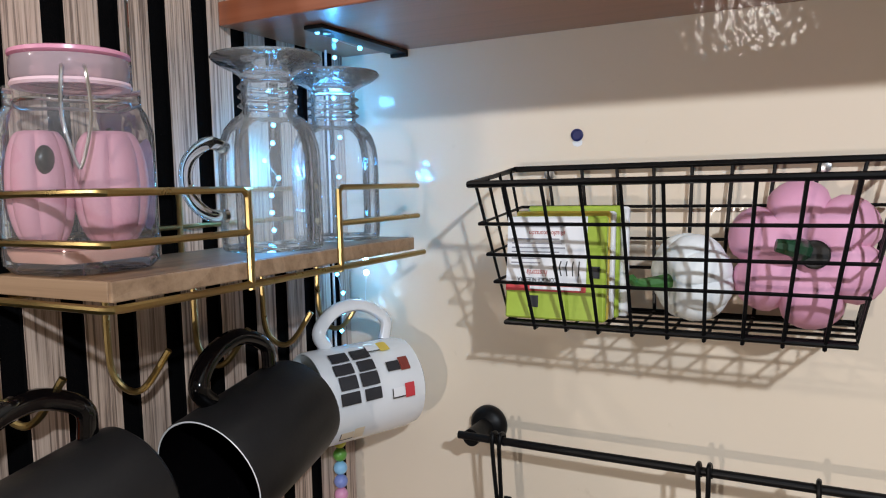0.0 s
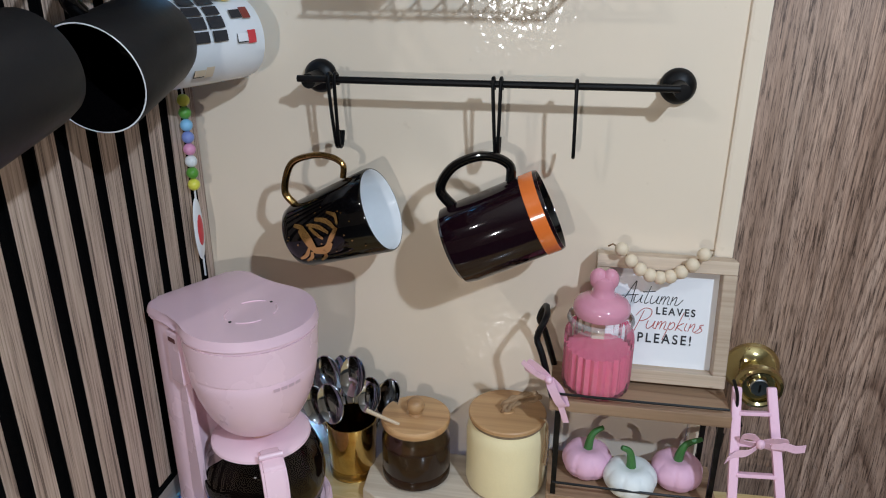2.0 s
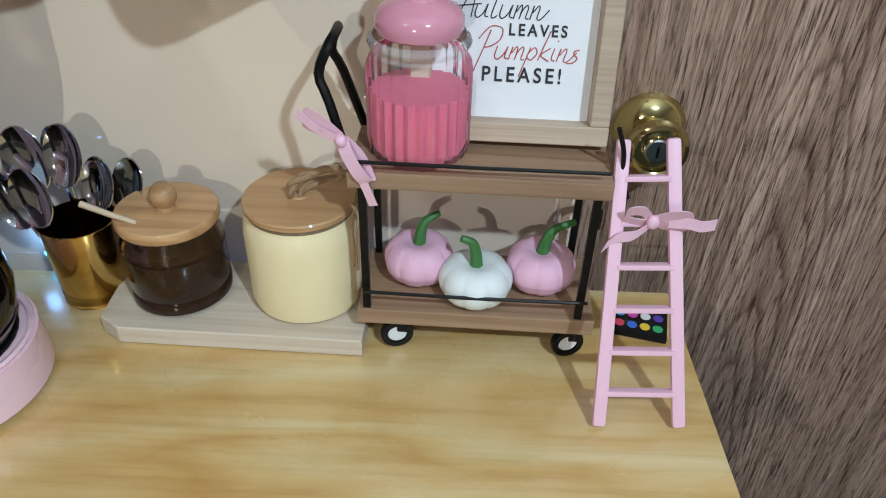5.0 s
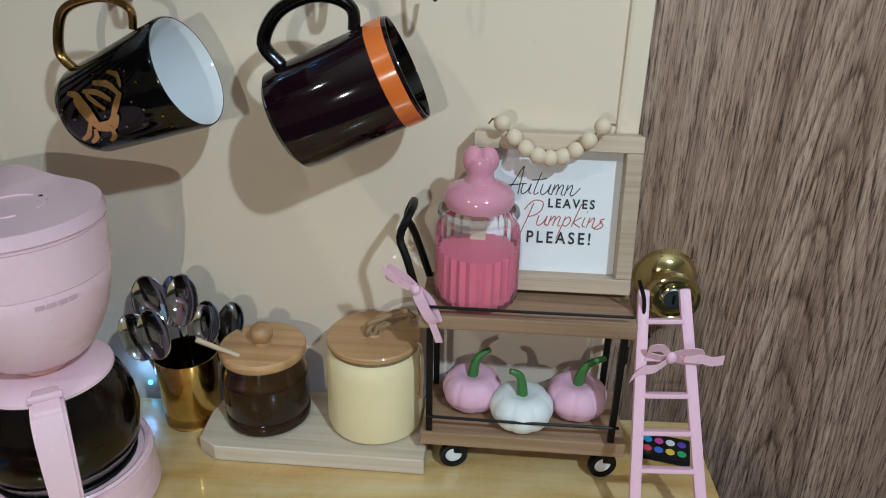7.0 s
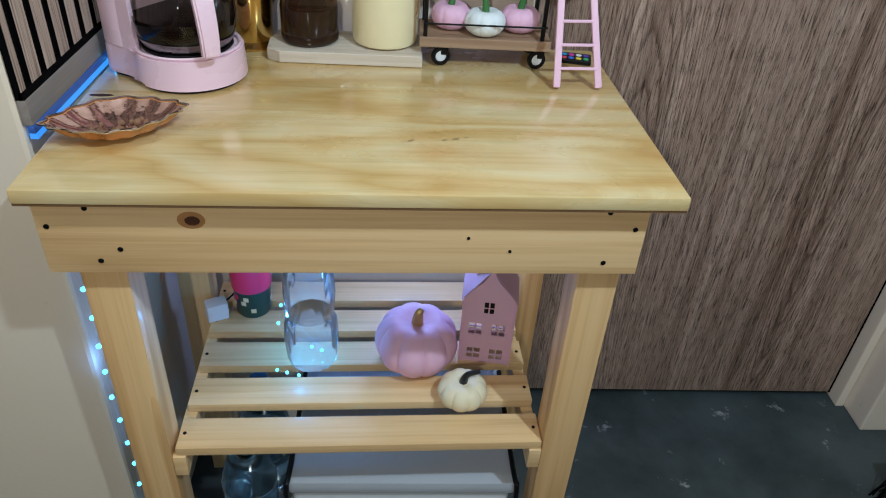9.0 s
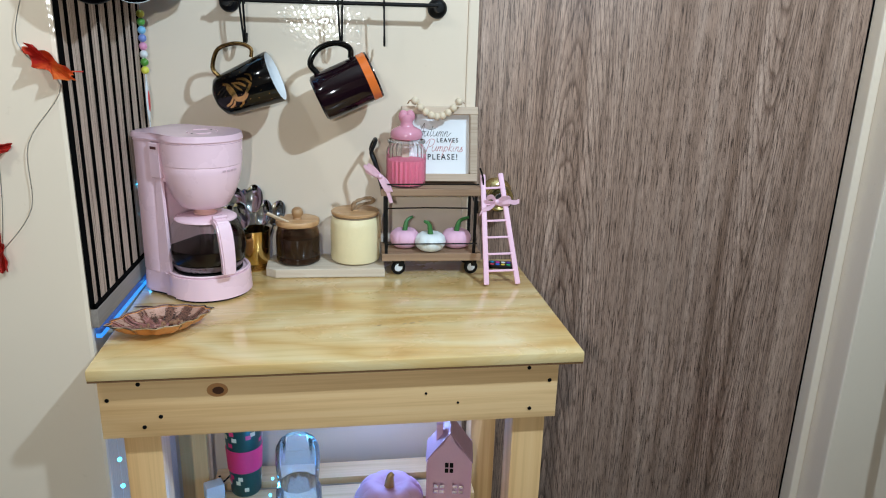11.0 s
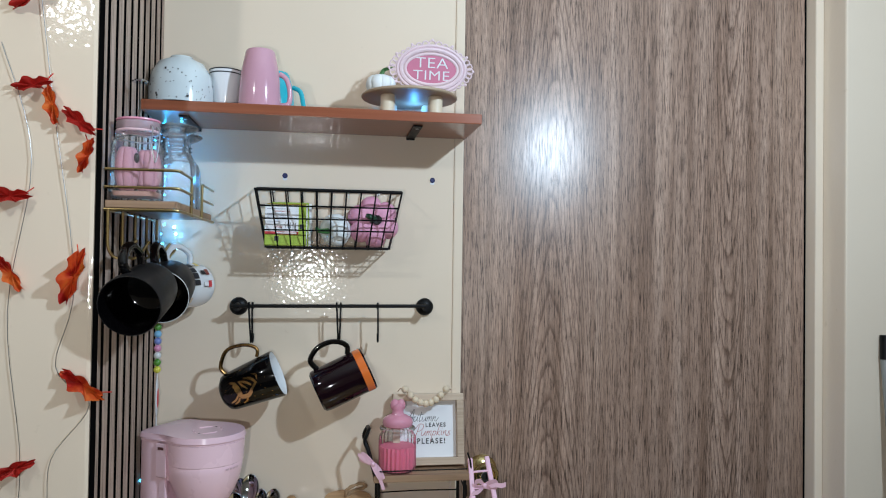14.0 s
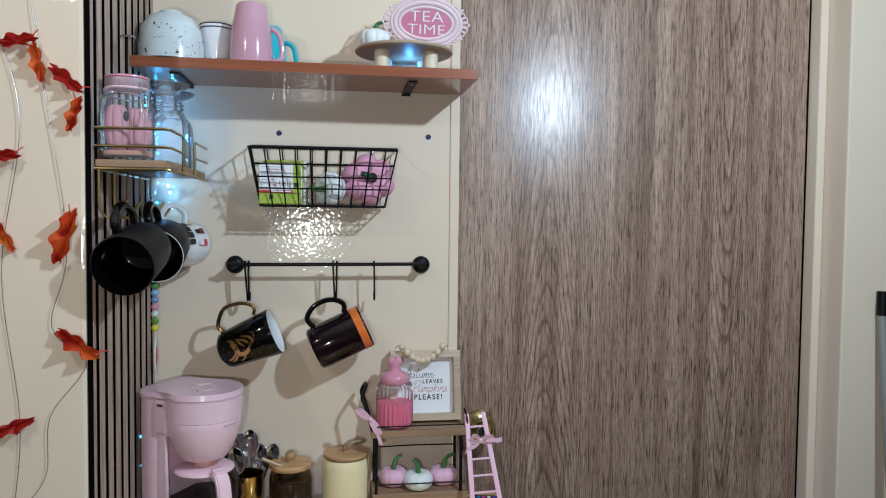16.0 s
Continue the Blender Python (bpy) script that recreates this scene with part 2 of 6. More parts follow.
def pine_ply():
    """Rotary-cut pine under varnish: broad amber loops along x."""
    m, nt, p = nodes_of("varnished_pine")
    mp = coords(nt, (0.17, 1, 1), False)
    form = noise_node(nt, mp, 4.4, 3.0, 0.5, 0.5)
    k = nt.nodes.new("ShaderNodeMath")
    k.operation, k.inputs[1].default_value = "MULTIPLY", 11.0
    nt.links.new(form.outputs[0], k.inputs[0])
    fr = nt.nodes.new("ShaderNodeMath")
    fr.operation = "FRACT"
    nt.links.new(k.outputs[0], fr.inputs[0])
    loops = ramp(nt, fr.outputs[0], [(0.0, (0.60, 0.400, 0.155)), (0.20, (0.665, 0.480, 0.220)), (0.55, (0.70, 0.560, 0.300)), (0.82, (0.67, 0.485, 0.220)), (1.0, (0.59, 0.390, 0.145))])
    mp2 = coords(nt, (0.05, 1, 1), False)
    fine = noise_node(nt, mp2, 110, 4, 0.65)
    streak = ramp(nt, fine.outputs[0], [(0.30, (0.85, 0.79, 0.66)), (0.52, (1, 1, 1)), (0.75, (1.08, 1.08, 1.08))])
    c = mix(nt, loops.outputs[0], streak.outputs[0], 0.8, "MULTIPLY")
    blot = noise_node(nt, coords(nt, (0.45, 1, 1), False), 8, 5, 0.62, 0.7)
    amber = ramp(nt, blot.outputs[0], [(0.46, (1, 1, 1)), (0.58, (0.90, 0.80, 0.60)), (0.72, (0.78, 0.62, 0.40))])
    c = mix(nt, c, amber.outputs[0], 0.8, "MULTIPLY")
    nt.links.new(c, p.inputs["Base Color"])
    r = ramp(nt, blot.outputs[0], [(0.3, (0.20, 0.20, 0.20)), (0.7, (0.34, 0.34, 0.34))])
    nt.links.new(r.outputs[0], p.inputs["Roughness"])
    p.inputs["Coat Weight"].default_value, p.inputs["Coat Roughness"].default_value = 0.6, 0.10
    bump(nt, p, noise_node(nt, coords(nt, shuffle=False), 38, 2).outputs[0], 0.12, 0.001)
    return m


def concrete():
    m, nt, p = nodes_of("painted_concrete")
    mp = coords(nt, shuffle=False)
    a = noise_node(nt, mp, 5, 6, 0.65)
    b = noise_node(nt, mp, 16, 6, 0.7)
    c = ramp(nt, a.outputs[0], [(0.3, (0.018, 0.026, 0.028)), (0.6, (0.05, 0.065, 0.068))])
    chips = ramp(nt, b.outputs[0], [(0.62, (0, 0, 0)), (0.72, (1, 1, 1))])
    c = mix(nt, c.outputs[0], (0.32, 0.34, 0.34), chips.outputs[0])
    nt.links.new(c, p.inputs["Base Color"])
    p.inputs["Roughness"].default_value = 0.42
    bump(nt, p, b.outputs[0], 0.3, 0.002)
    return m


def pumpkin_skin(name, color):
    return plain(name, color, 0.6, var=0.06, scale=25, relief=0.15, relief_scale=400)


PAINT = wall_paint()
CONCRETE = concrete()
DOOR = door_laminate()
PINE_TOP = pine_ply()
PINE = wood("raw_pine", (0.54, 0.31, 0.12), (0.79, 0.53, 0.255), (0.86, 0.635, 0.35), 0, 30, 120, 2.4, 0.45, 0.2, 0.15, 0.5, 0.08)
PINE_UP = wood("raw_pine_upright", (0.46, 0.24, 0.08), (0.74, 0.46, 0.20), (0.82, 0.57, 0.28), 2, 44, 120, 2.6, 0.45, 0.2, 0.15, 0.6, 0.07)
OAK = wood("slat_oak", (0.13, 0.088, 0.066), (0.46, 0.338, 0.262), (0.64, 0.50, 0.40), 2, 90, 480, 2.0, 0.6, 0.0, 0.7, 0.16, 0.07, (0.39, 0.48, 0.66))
FELT = plain("black_felt", (0.002, 0.002, 0.0022), 0.95, relief=0.5, relief_scale=900, spec=0.05)
MAHOGANY = wood("red_brown_melamine", (0.20, 0.055, 0.025), (0.28, 0.085, 0.038), (0.33, 0.105, 0.05), 0, 40, 120, 1.6, 0.28, 0.4, 0.08, 0.3, 0.05)
BOARD = wood("whitewashed_board", (0.52, 0.42, 0.31), (0.66, 0.56, 0.44), (0.74, 0.66, 0.55), 0, 60, 160, 2.0, 0.6, 0.0, 0.3, 0.35)
LIDWOOD = wood("bamboo_lid", (0.36, 0.19, 0.08), (0.53, 0.31, 0.14), (0.62, 0.39, 0.19), 0, 70, 160, 1.6, 0.5, 0.1, 0.1, 0.4)
CARTWOOD = wood("cart_walnut", (0.20, 0.12, 0.07), (0.33, 0.21, 0.125), (0.42, 0.28, 0.18), 0, 70, 180, 2.0, 0.6, 0.0, 0.3, 0.4)
SIGNWOOD = wood("pale_frame_wood", (0.42, 0.31, 0.21), (0.58, 0.45, 0.33), (0.68, 0.56, 0.43), 0, 70, 200, 2.0, 0.65, 0.0, 0.3, 0.35)
RACKWOOD = wood("rack_wood", (0.09, 0.042, 0.02), (0.19, 0.105, 0.052), (0.29, 0.175, 0.09), 1, 60, 160, 2.0, 0.5, 0.1, 0.2, 0.4)
BLACKWIRE = plain("black_coated_wire", (0.0025, 0.0025, 0.003), 0.38, var=0.2, spec=0.2)
BLACKIRON = plain("black_iron", (0.003, 0.003, 0.0035), 0.42, var=0.3, relief=0.1, spec=0.22)
BRASSWIRE = plain("antique_brass_wire", (0.34, 0.25, 0.105), 0.30, 1.0, var=0.25, scale=60)
BRASS = plain("polished_brass", (0.60, 0.50, 0.24), 0.14, 1.0, var=0.15)
GOLD = plain("gold_lustre", (0.72, 0.47, 0.17), 0.22, 1.0, var=0.15)
CHROME = plain("polished_steel", (0.54, 0.57, 0.62), 0.045, 1.0, var=0.08)
WIRESTEEL = plain("galvanised_wire", (0.5, 0.5, 0.5), 0.3, 1.0)
BLACKGLAZE = plain("black_glaze", (0.002, 0.0017, 0.002), 0.07, var=0.3, spec=0.38)
PLUMGLAZE = plain("dark_plum_glaze", (0.008, 0.0022, 0.0045), 0.08, var=0.3, spec=0.4)
MATTEBLACK = plain("matte_black_ceramic", (0.011, 0.0105, 0.011), 0.45, var=0.3, relief=0.08, spec=0.25)
WHITEGLAZE = plain("white_glaze", (0.78, 0.80, 0.82), 0.10, var=0.03, coat=0.3)
BLUEWHITE = plain("ice_white_glaze", (0.66, 0.75, 0.78), 0.15, var=0.04, coat=0.3)
PINKGLAZE = plain("dusty_pink_glaze", (0.60, 0.34, 0.43), 0.12, var=0.05, coat=0.3)
PINKLID = plain("rose_ceramic", (0.64, 0.28, 0.37), 0.14, var=0.05, coat=0.3)
TEALGLAZE = plain("teal_glaze", (0.05, 0.48, 0.58), 0.12, var=0.08, coat=0.3)
ORANGE = plain("orange_glaze", (0.72, 0.17, 0.03), 0.16, var=0.06, coat=0.3)
PINKPLASTIC = plain("pale_pink_plastic", (0.86, 0.615, 0.695), 0.28, var=0.03, scale=12)
PINKPLASTIC2 = plain("pale_pink_lid_plastic", (0.78, 0.55, 0.63), 0.22, var=0.03, scale=12)
PINKPAINT = plain("pink_painted_wood", (0.80, 0.50, 0.62), 0.5, var=0.06, relief=0.15)
RIBBON = plain("pink_satin", (0.80, 0.52, 0.64), 0.3, var=0.1, scale=120)
PINKSKIN = pumpkin_skin("pink_pumpkin_skin", (0.74, 0.35, 0.50))
ORNAMENT = pumpkin_skin("rose_ornament_skin", (0.52, 0.26, 0.32))
PALEPINK = pumpkin_skin("pale_pink_pumpkin_skin", (0.78, 0.47, 0.62))
WHITESKIN = pumpkin_skin("white_pumpkin_skin", (0.76, 0.80, 0.80))
CREAMSKIN = pumpkin_skin("cream_pumpkin_skin", (0.78, 0.68, 0.46))
STEM = plain("green_stem", (0.05, 0.17, 0.04), 0.45, var=0.35, scale=80)
DARKSTEM = plain("dark_green_stem", (0.015, 0.06, 0.03), 0.3, var=0.35, scale=80)
CUTSTEM = plain("black_stem_end", (0.012, 0.012, 0.012), 0.35)
GOLDSTEM = plain("gold_stem", (0.48, 0.32, 0.12), 0.4, 0.6)
GLASS = glass("clear_glass", (0.97, 0.99, 0.98))
THINGLASS = thin_glass("blown_clear_glass", (0.985, 0.99, 0.99), 0.07)
# The dull film in the next two is added to pick up blue glow.
BOTTLEGLASS = thin_glass("bottle_glass", (0.975, 0.99, 0.995), 0.15, 0.04, 1.36)
FILMGLASS = thin_glass("filmed_clear_glass", (0.97, 0.985, 0.99), 0.24, 0.08, 1.32)
PINKGLASS = thin_glass("rose_tinted_glass", (0.93, 0.72, 0.78), 0.40)
COFFEEGLASS = thin_glass("carafe_glass", (0.96, 0.95, 0.94), 0.0)
BLUEGLASS = glass("blue_tinted_plastic", (0.55, 0.80, 1.0), 0.05)
COPPERGLASS = plain("copper_glazed_dish", (0.55, 0.33, 0.27), 0.12, 0.9, var=0.4, scale=50, relief=1.0, relief_scale=90)
DISHRIM = plain("silvered_rim", (0.68, 0.60, 0.56), 0.15, 1.0)
COFFEE = plain("brewed_coffee", (0.006, 0.003, 0.002), 0.15, spec=0.08)
GROUNDS = plain("ground_coffee_behind_glass", (0.024, 0.011, 0.0055), 0.10, var=0.5, scale=90, spec=0.35)
AMBER = glass("brown_glass", (0.62, 0.46, 0.34))
CREAMPAINT = plain("cream_speckled_paint", (0.84, 0.735, 0.45), 0.42, var=0.06, scale=60, relief=0.35, relief_scale=140)
SUGAR = plain("pink_sugar", (0.78, 0.15, 0.26), 0.6, var=0.25, scale=200, relief=0.3, relief_scale=1200)
ROPE = plain("jute_rope", (0.34, 0.22, 0.12), 0.9, var=0.4, scale=300, relief=0.8, relief_scale=700)
PAPER = plain("white_paper", (0.80, 0.81, 0.83), 0.6, var=0.02)
INK = plain("black_ink", (0.02, 0.02, 0.025), 0.6)
REDINK = plain("rust_ink", (0.42, 0.07, 0.06), 0.6)
BEADWOOD = plain("natural_bead_wood", (0.70, 0.58, 0.42), 0.55, var=0.1, scale=90)
BLUEPLUG = plain("blue_wall_plug", (0.01, 0.015, 0.10), 0.5)
RED = plain("red_print", (0.60, 0.05, 0.06), 0.4)
GREEN = plain("leaf_green_print", (0.33, 0.45, 0.05), 0.35, var=0.2)
YELLOW = plain("yellow_print", (0.75, 0.55, 0.08), 0.4)
HOTPINK = plain("hot_pink_sleeve", (0.72, 0.03, 0.13), 0.45)
DARKGREEN = plain("dark_green_print", (0.012, 0.060, 0.050), 0.35, var=0.3)
def leaf_cloth():
    m, nt, p = nodes_of("orange_red_fabric_leaf")
    mp = coords(nt)
    a = noise_node(nt, mp, 28, 3)
    c = ramp(nt, a.outputs[0], [(0.38, (0.55, 0.02, 0.01)), (0.50, (0.80, 0.13, 0.02)), (0.66, (0.86, 0.30, 0.05))])
    nt.links.new(c.outputs[0], p.inputs["Base Color"])
    p.inputs["Roughness"].default_value = 0.55
    bump(nt, p, noise_node(nt, mp, 420, 2).outputs[0], 0.3)
    return m


LEAFORANGE = leaf_cloth()
LEAFRED = plain("red_fabric_leaf", (0.58, 0.03, 0.02), 0.6, var=0.35, scale=60)
GREYPLASTIC = plain("white_plastic", (0.72, 0.74, 0.76), 0.4)
SKIRT = wood("grey_panel_foot", (0.20, 0.17, 0.15), (0.30, 0.26, 0.23), (0.38, 0.33, 0.30), 1, 60, 160, 2.0, 0.5)
LEDBLUE = glow("blue_led_strip", (0.06, 0.32, 0.95), 0.80)
# Faint glow that paints the blue spill in the gap over the strip.
GAPGLOW = glow("deep_blue_gap_glow", (0.01, 0.06, 0.30), 0.25)
LEDCYAN = glow("cyan_led", (0.10, 0.58, 1.0), 5.0)
LEDBRIGHT = glow("bright_cyan_led", (0.04, 0.45, 1.0), 20.0)
LEDWHITE = glow("ice_white_led", (0.35, 0.75, 1.0), 16.0)


# ---- mesh helpers ----
def part(name, bm, material, parent=None, label="", m=None, smooth=True, shadow=True):
    me = bpy.data.meshes.new(name)
    bmesh.ops.recalc_face_normals(bm, faces=bm.faces)
    bm.to_mesh(me)
    bm.free()
    for pol in me.polygons:
        pol.use_smooth = smooth
    if smooth:
        me.set_sharp_from_angle(angle=radians(38))
    me.materials.append(material)
    ob = new(name, me)
    if parent:
        ob.parent = parent
    if m is not None:
        ob.matrix_local = m
    if label:
        ob["label"] = label
    ob.visible_shadow = shadow
    return ob


def thing(name, m, label, category, group="", kind=""):
    ob = new(name)
    ob.empty_display_size = 0.03
    ob.matrix_world = m
    return tagged(ob, label, category, group, kind)


def setting(name, bm, material, label="", category="", smooth=False):
    return tagged(part(name, bm, material, None, label, smooth=smooth), label, category, kind="structure")


def box(a, b, bevel=0.0, seg=2):
    """A box between two corners."""
    bm = bmesh.new()
    c = [(p + q) / 2 for p, q in zip(a, b)]
    s = [abs(q - p) for p, q in zip(a, b)]
    bmesh.ops.create_cube(bm, size=1, matrix=Matrix.LocRotScale(c, None, s))
    if bevel:
        bmesh.ops.bevel(bm, geom=bm.edges[:], offset=bevel, segments=seg, affect="EDGES", profile=0.6)
    return bm


def join(*many):
    out = bmesh.new()
    for bm in many:
        me = bpy.data.meshes.new("tmp")
        bm.to_mesh(me)
        out.from_mesh(me)
        bm.free()
        bpy.data.meshes.remove(me)
    return out


def lathe(profile, seg=36, squash=None, flute=0, depth=0.0):
    """Turns (r, z) pairs round z; ends on the axis are closed to a point. flute: lobes round the wall, rounded with sharp grooves where depth is negative."""
    bm = bmesh.new()
    rings = []
    for r, z in profile:
        if r < 1e-5:
            rings.append([bm.verts.new((0, 0, z))])
            continue
        ring = []
        for i in range(seg):
            a = 2 * math.pi * i / seg
            k = 1.0
            if squash:
                k = 1 / (abs(math.cos(a)) ** squash + abs(math.sin(a)) ** squash) ** (1 / squash)
            if flute and depth < 0:
                k *= 1 + depth * (1 - abs(math.sin(flute * a / 2)) ** 0.6)
            elif flute:
                k *= 1 - depth * (0.5 + 0.5 * math.cos(flute * a))
            ring.append(bm.verts.new((r * k * math.cos(a), r * k * math.sin(a), z)))
        rings.append(ring)
    for p, q in zip(rings, rings[1:]):
        if len(p) == 1 and len(q) == 1:
            continue
        for i in range(seg):
            j = (i + 1) % seg
            if len(p) == 1:
                bm.faces.new((p[0], q[i], q[j]))
            elif len(q) == 1:
                bm.faces.new((p[i], p[j], q[0]))
            else:
                bm.faces.new((p[i], p[j], q[j], q[i]))
    return bm


def curve_points(pts, steps=6, closed=False):
    """Catmull-Rom through the points."""
    p = [Vector(v) for v in pts]
    n = len(p)
    out = []
    for i in range(n if closed else n - 1):
        a, b, c, d = (p[(i + k) % n] if closed else p[min(max(i + k, 0), n - 1)] for k in (-1, 0, 1, 2))
        for s in range(steps):
            t = s / steps
            out.append(0.5 * ((2 * b) + (c - a) * t + (2 * a - 5 * b + 4 * c - d) * t * t + (3 * b - a - 3 * c + d) * t ** 3))
    if not closed:
        out.append(p[-1])
    return out


def tube(pts, r, seg=8, closed=False, steps=0, taper=None, flat=1.0):
    """A round wire along points; flat < 1 squashes it; taper gives the radius at the end."""
    p = curve_points(pts, steps, closed) if steps else [Vector(v) for v in pts]
    n = len(p)
    bm = bmesh.new()
    rings, up = [], None
    for i in range(n):
        d = (p[(i + 1) % n] - p[i - 1]) if closed else (p[min(i + 1, n - 1)] - p[max(i - 1, 0)])
        d.normalize()
        if up is None:
            up = d.orthogonal().normalized()
        up = (up - d * up.dot(d)).normalized()
        side = d.cross(up)
        rr = r if taper is None else r + (taper - r) * i / (n - 1)
        rings.append([bm.verts.new(p[i] + (math.cos(a) * up * flat + math.sin(a) * side) * rr) for a in (2 * math.pi * k / seg for k in range(seg))])
    for i in range(n if closed else n - 1):
        a, b = rings[i], rings[(i + 1) % n]
        for k in range(seg):
            bm.faces.new((a[k], a[(k + 1) % seg], b[(k + 1) % seg], b[k]))
    if not closed:
        bm.faces.new(rings[0][::-1])
        bm.faces.new(rings[-1])
    return bm


def ball(r, loc=(0, 0, 0), seg=14, scale=(1, 1, 1)):
    bm = bmesh.new()
    bmesh.ops.create_uvsphere(bm, u_segments=seg, v_segments=max(6, seg * 2 // 3), radius=r, matrix=Matrix.LocRotScale(loc, None, scale))
    return bm


def disc(r, h, loc=(0, 0, 0), seg=24, bevel=0.0):
    b = bevel or min(h * 0.3, r * 0.1)
    bm = lathe([(0, 0), (r - b, 0), (r, b), (r, h - b), (r - b, h), (0, h)], seg)
    bmesh.ops.translate(bm, verts=bm.verts, vec=loc)
    return bm


def strip(pts, width, across, thick=0.0006, steps=6):
    """A ribbon along points, its width along `across`."""
    p = curve_points(pts, steps)
    w = Vector(across).normalized() * width / 2
    bm = bmesh.new()
    vs = []
    for i, v in enumerate(p):
        d = (p[min(i + 1, len(p) - 1)] - p[max(i - 1, 0)]).normalized()
        nrm = d.cross(w).normalized() * thick / 2
        vs.append([bm.verts.new(v + k) for k in (w + nrm, w - nrm, -w - nrm, -w + nrm)])
    for a, b in zip(vs, vs[1:]):
        for k in range(4):
            bm.faces.new((a[k], a[(k + 1) % 4], b[(k + 1) % 4], b[k]))
    bm.faces.new(vs[0][::-1])
    bm.faces.new(vs[-1])
    return bm


def prism(outline, z0, z1, top=None, bevel=0.0):
    """Extrudes a list of (x, y) from z0 to z1; top: another outline for the upper end."""
    bm = bmesh.new()
    a = [bm.verts.new((x, y, z0)) for x, y in outline]
    b = [bm.verts.new((x, y, z1)) for x, y in (top or outline)]
    n = len(a)
    for i in range(n):
        bm.faces.new((a[i], a[(i + 1) % n], b[(i + 1) % n], b[i]))
    lo, hi = bm.faces.new(a[::-1]), bm.faces.new(b)
    if bevel:
        edges = list({*lo.edges, *hi.edges})
        bmesh.ops.bevel(bm, geom=edges, offset=bevel, segments=3, affect="EDGES", profile=0.6)
    return bm


def patch(r, a0, a1, z0, z1, lift=0.0004, seg=5):
    """A thin printed patch on a round wall of radius r (r may be a pair for a taper)."""
    r0, r1 = r if isinstance(r, tuple) else (r, r)
    bm = bmesh.new()
    grid = []
    for i in range(seg + 1):
        a = radians(a0 + (a1 - a0) * i / seg)
        grid.append([bm.verts.new(((q + lift) * math.cos(a), (q + lift) * math.sin(a), z)) for q, z in ((r0, z0), (r1, z1))])
    for p, q in zip(grid, grid[1:]):
        bm.faces.new((p[0], q[0], q[1], p[1]))
    return bm


def wrap_stroke(pts, width, radius, lift=0.0006, steps=5):
    """A flat painted stroke on a round wall: points are (angle in degrees, height); radius is a function of height."""
    p = curve_points([(radians(a) * radius(z), z, 0) for a, z in pts], steps)
    bm = bmesh.new()
    vs = []
    for i, v in enumerate(p):
        d = (p[min(i + 1, len(p) - 1)] - p[max(i - 1, 0)]).normalized()
        n = Vector((-d.y, d.x, 0)) * width / 2 * (0.55 + 0.45 * math.sin(math.pi * (i + 0.6) / len(p)))
        row = []
        for q in (v + n, v - n):
            r = radius(q.y) + lift
            a = q.x / radius(q.y)
            row.append(bm.verts.new((r * math.cos(a), r * math.sin(a), q.y)))
        vs.append(row)
    for a, b in zip(vs, vs[1:]):
        bm.faces.new((a[0], a[1], b[1], b[0]))
    return bm


def lettering(name, text, size, material, parent, m, shear=0.0, spacing=1.0, stretch=1.0, bold=0.0, width=0.0):
    cu = bpy.data.curves.new(name, "FONT")
    cu.body, cu.size, cu.shear, cu.space_character = text, size, shear, spacing
    cu.extrude, cu.align_x, cu.align_y, cu.offset = 0.0002, "CENTER", "CENTER", bold
    tmp = bpy.data.objects.new("tmp_text", cu)
    me = bpy.data.meshes.new_from_object(tmp)
    bpy.data.objects.remove(tmp)
    me.materials.append(material)
    me.name = name
    if width:
        xs = [v.co.x for v in me.vertices]
        stretch = width / (max(xs) - min(xs))
    ob = new(name, me)
    ob.parent = parent
    ob.matrix_local = m @ Matrix.Diagonal((stretch, 1, 1, 1))
    return ob


def frame_of(loc, axis, up):
    """A pose with z along axis and y towards up."""
    z = Vector(axis).normalized()
    y = Vector(up)
    y = (y - z * y.dot(z)).normalized()
    x = y.cross(z)
    return Matrix(((x.x, y.x, z.x, loc[0]), (x.y, y.y, z.y, loc[1]), (x.z, y.z, z.z, loc[2]), (0, 0, 0, 1)))


# ---- structure ----
LX, PX = -0.3525, -0.345      # left wall and the face of the slats
BY, DY = 0.60, 0.70          # back wall and the door's face
SY = 0.265                   # face of the wall beside the corner
setting("floor", box((-3.2, -4.6, -0.1), (3.6, 0.9, 0.0)), CONCRETE, "dark grey painted concrete floor with pale chips", "floor")
# Unseen ceiling, added to bounce the lamps' light.
setting("ceiling", box((-3.2, -4.6, 2.8), (3.6, 0.9, 2.9)), plain("ceiling_white", (0.75, 0.72, 0.66), 0.7), "unseen off-white ceiling added to close the room", "ceiling")
setting("wall_north", box((LX, BY, 0), (0.184, 0.74, 2.8)), PAINT, "glossy cream painted wall with an uneven surface", "wall")
setting("wall_north_right", box((1.009, BY, 0), (3.6, 0.74, 2.8), 0.004), PAINT, "glossy cream painted wall beside the door", "wall")
setting("wall_lintel", box((0.184, BY + 0.002, 2.05), (1.009, 0.74, 2.8)), PAINT, "cream wall above the door", "wall")
setting("wall_west", box((-3.2, SY, 0), (LX, 0.74, 2.8), 0.006), PAINT, "glossy cream painted wall with a smooth corner", "wall")
# Unseen walls added round the room; their distance sets the bounce light.
setting("wall_west_side", box((-3.3, -4.6, 0), (-3.2, 0.74, 2.8)), PAINT, "unseen cream wall added to close the room", "wall")
setting("wall_east", box((3.6, -4.6, 0), (3.7, 0.9, 2.8)), PAINT, "unseen cream wall added to close the room", "wall")
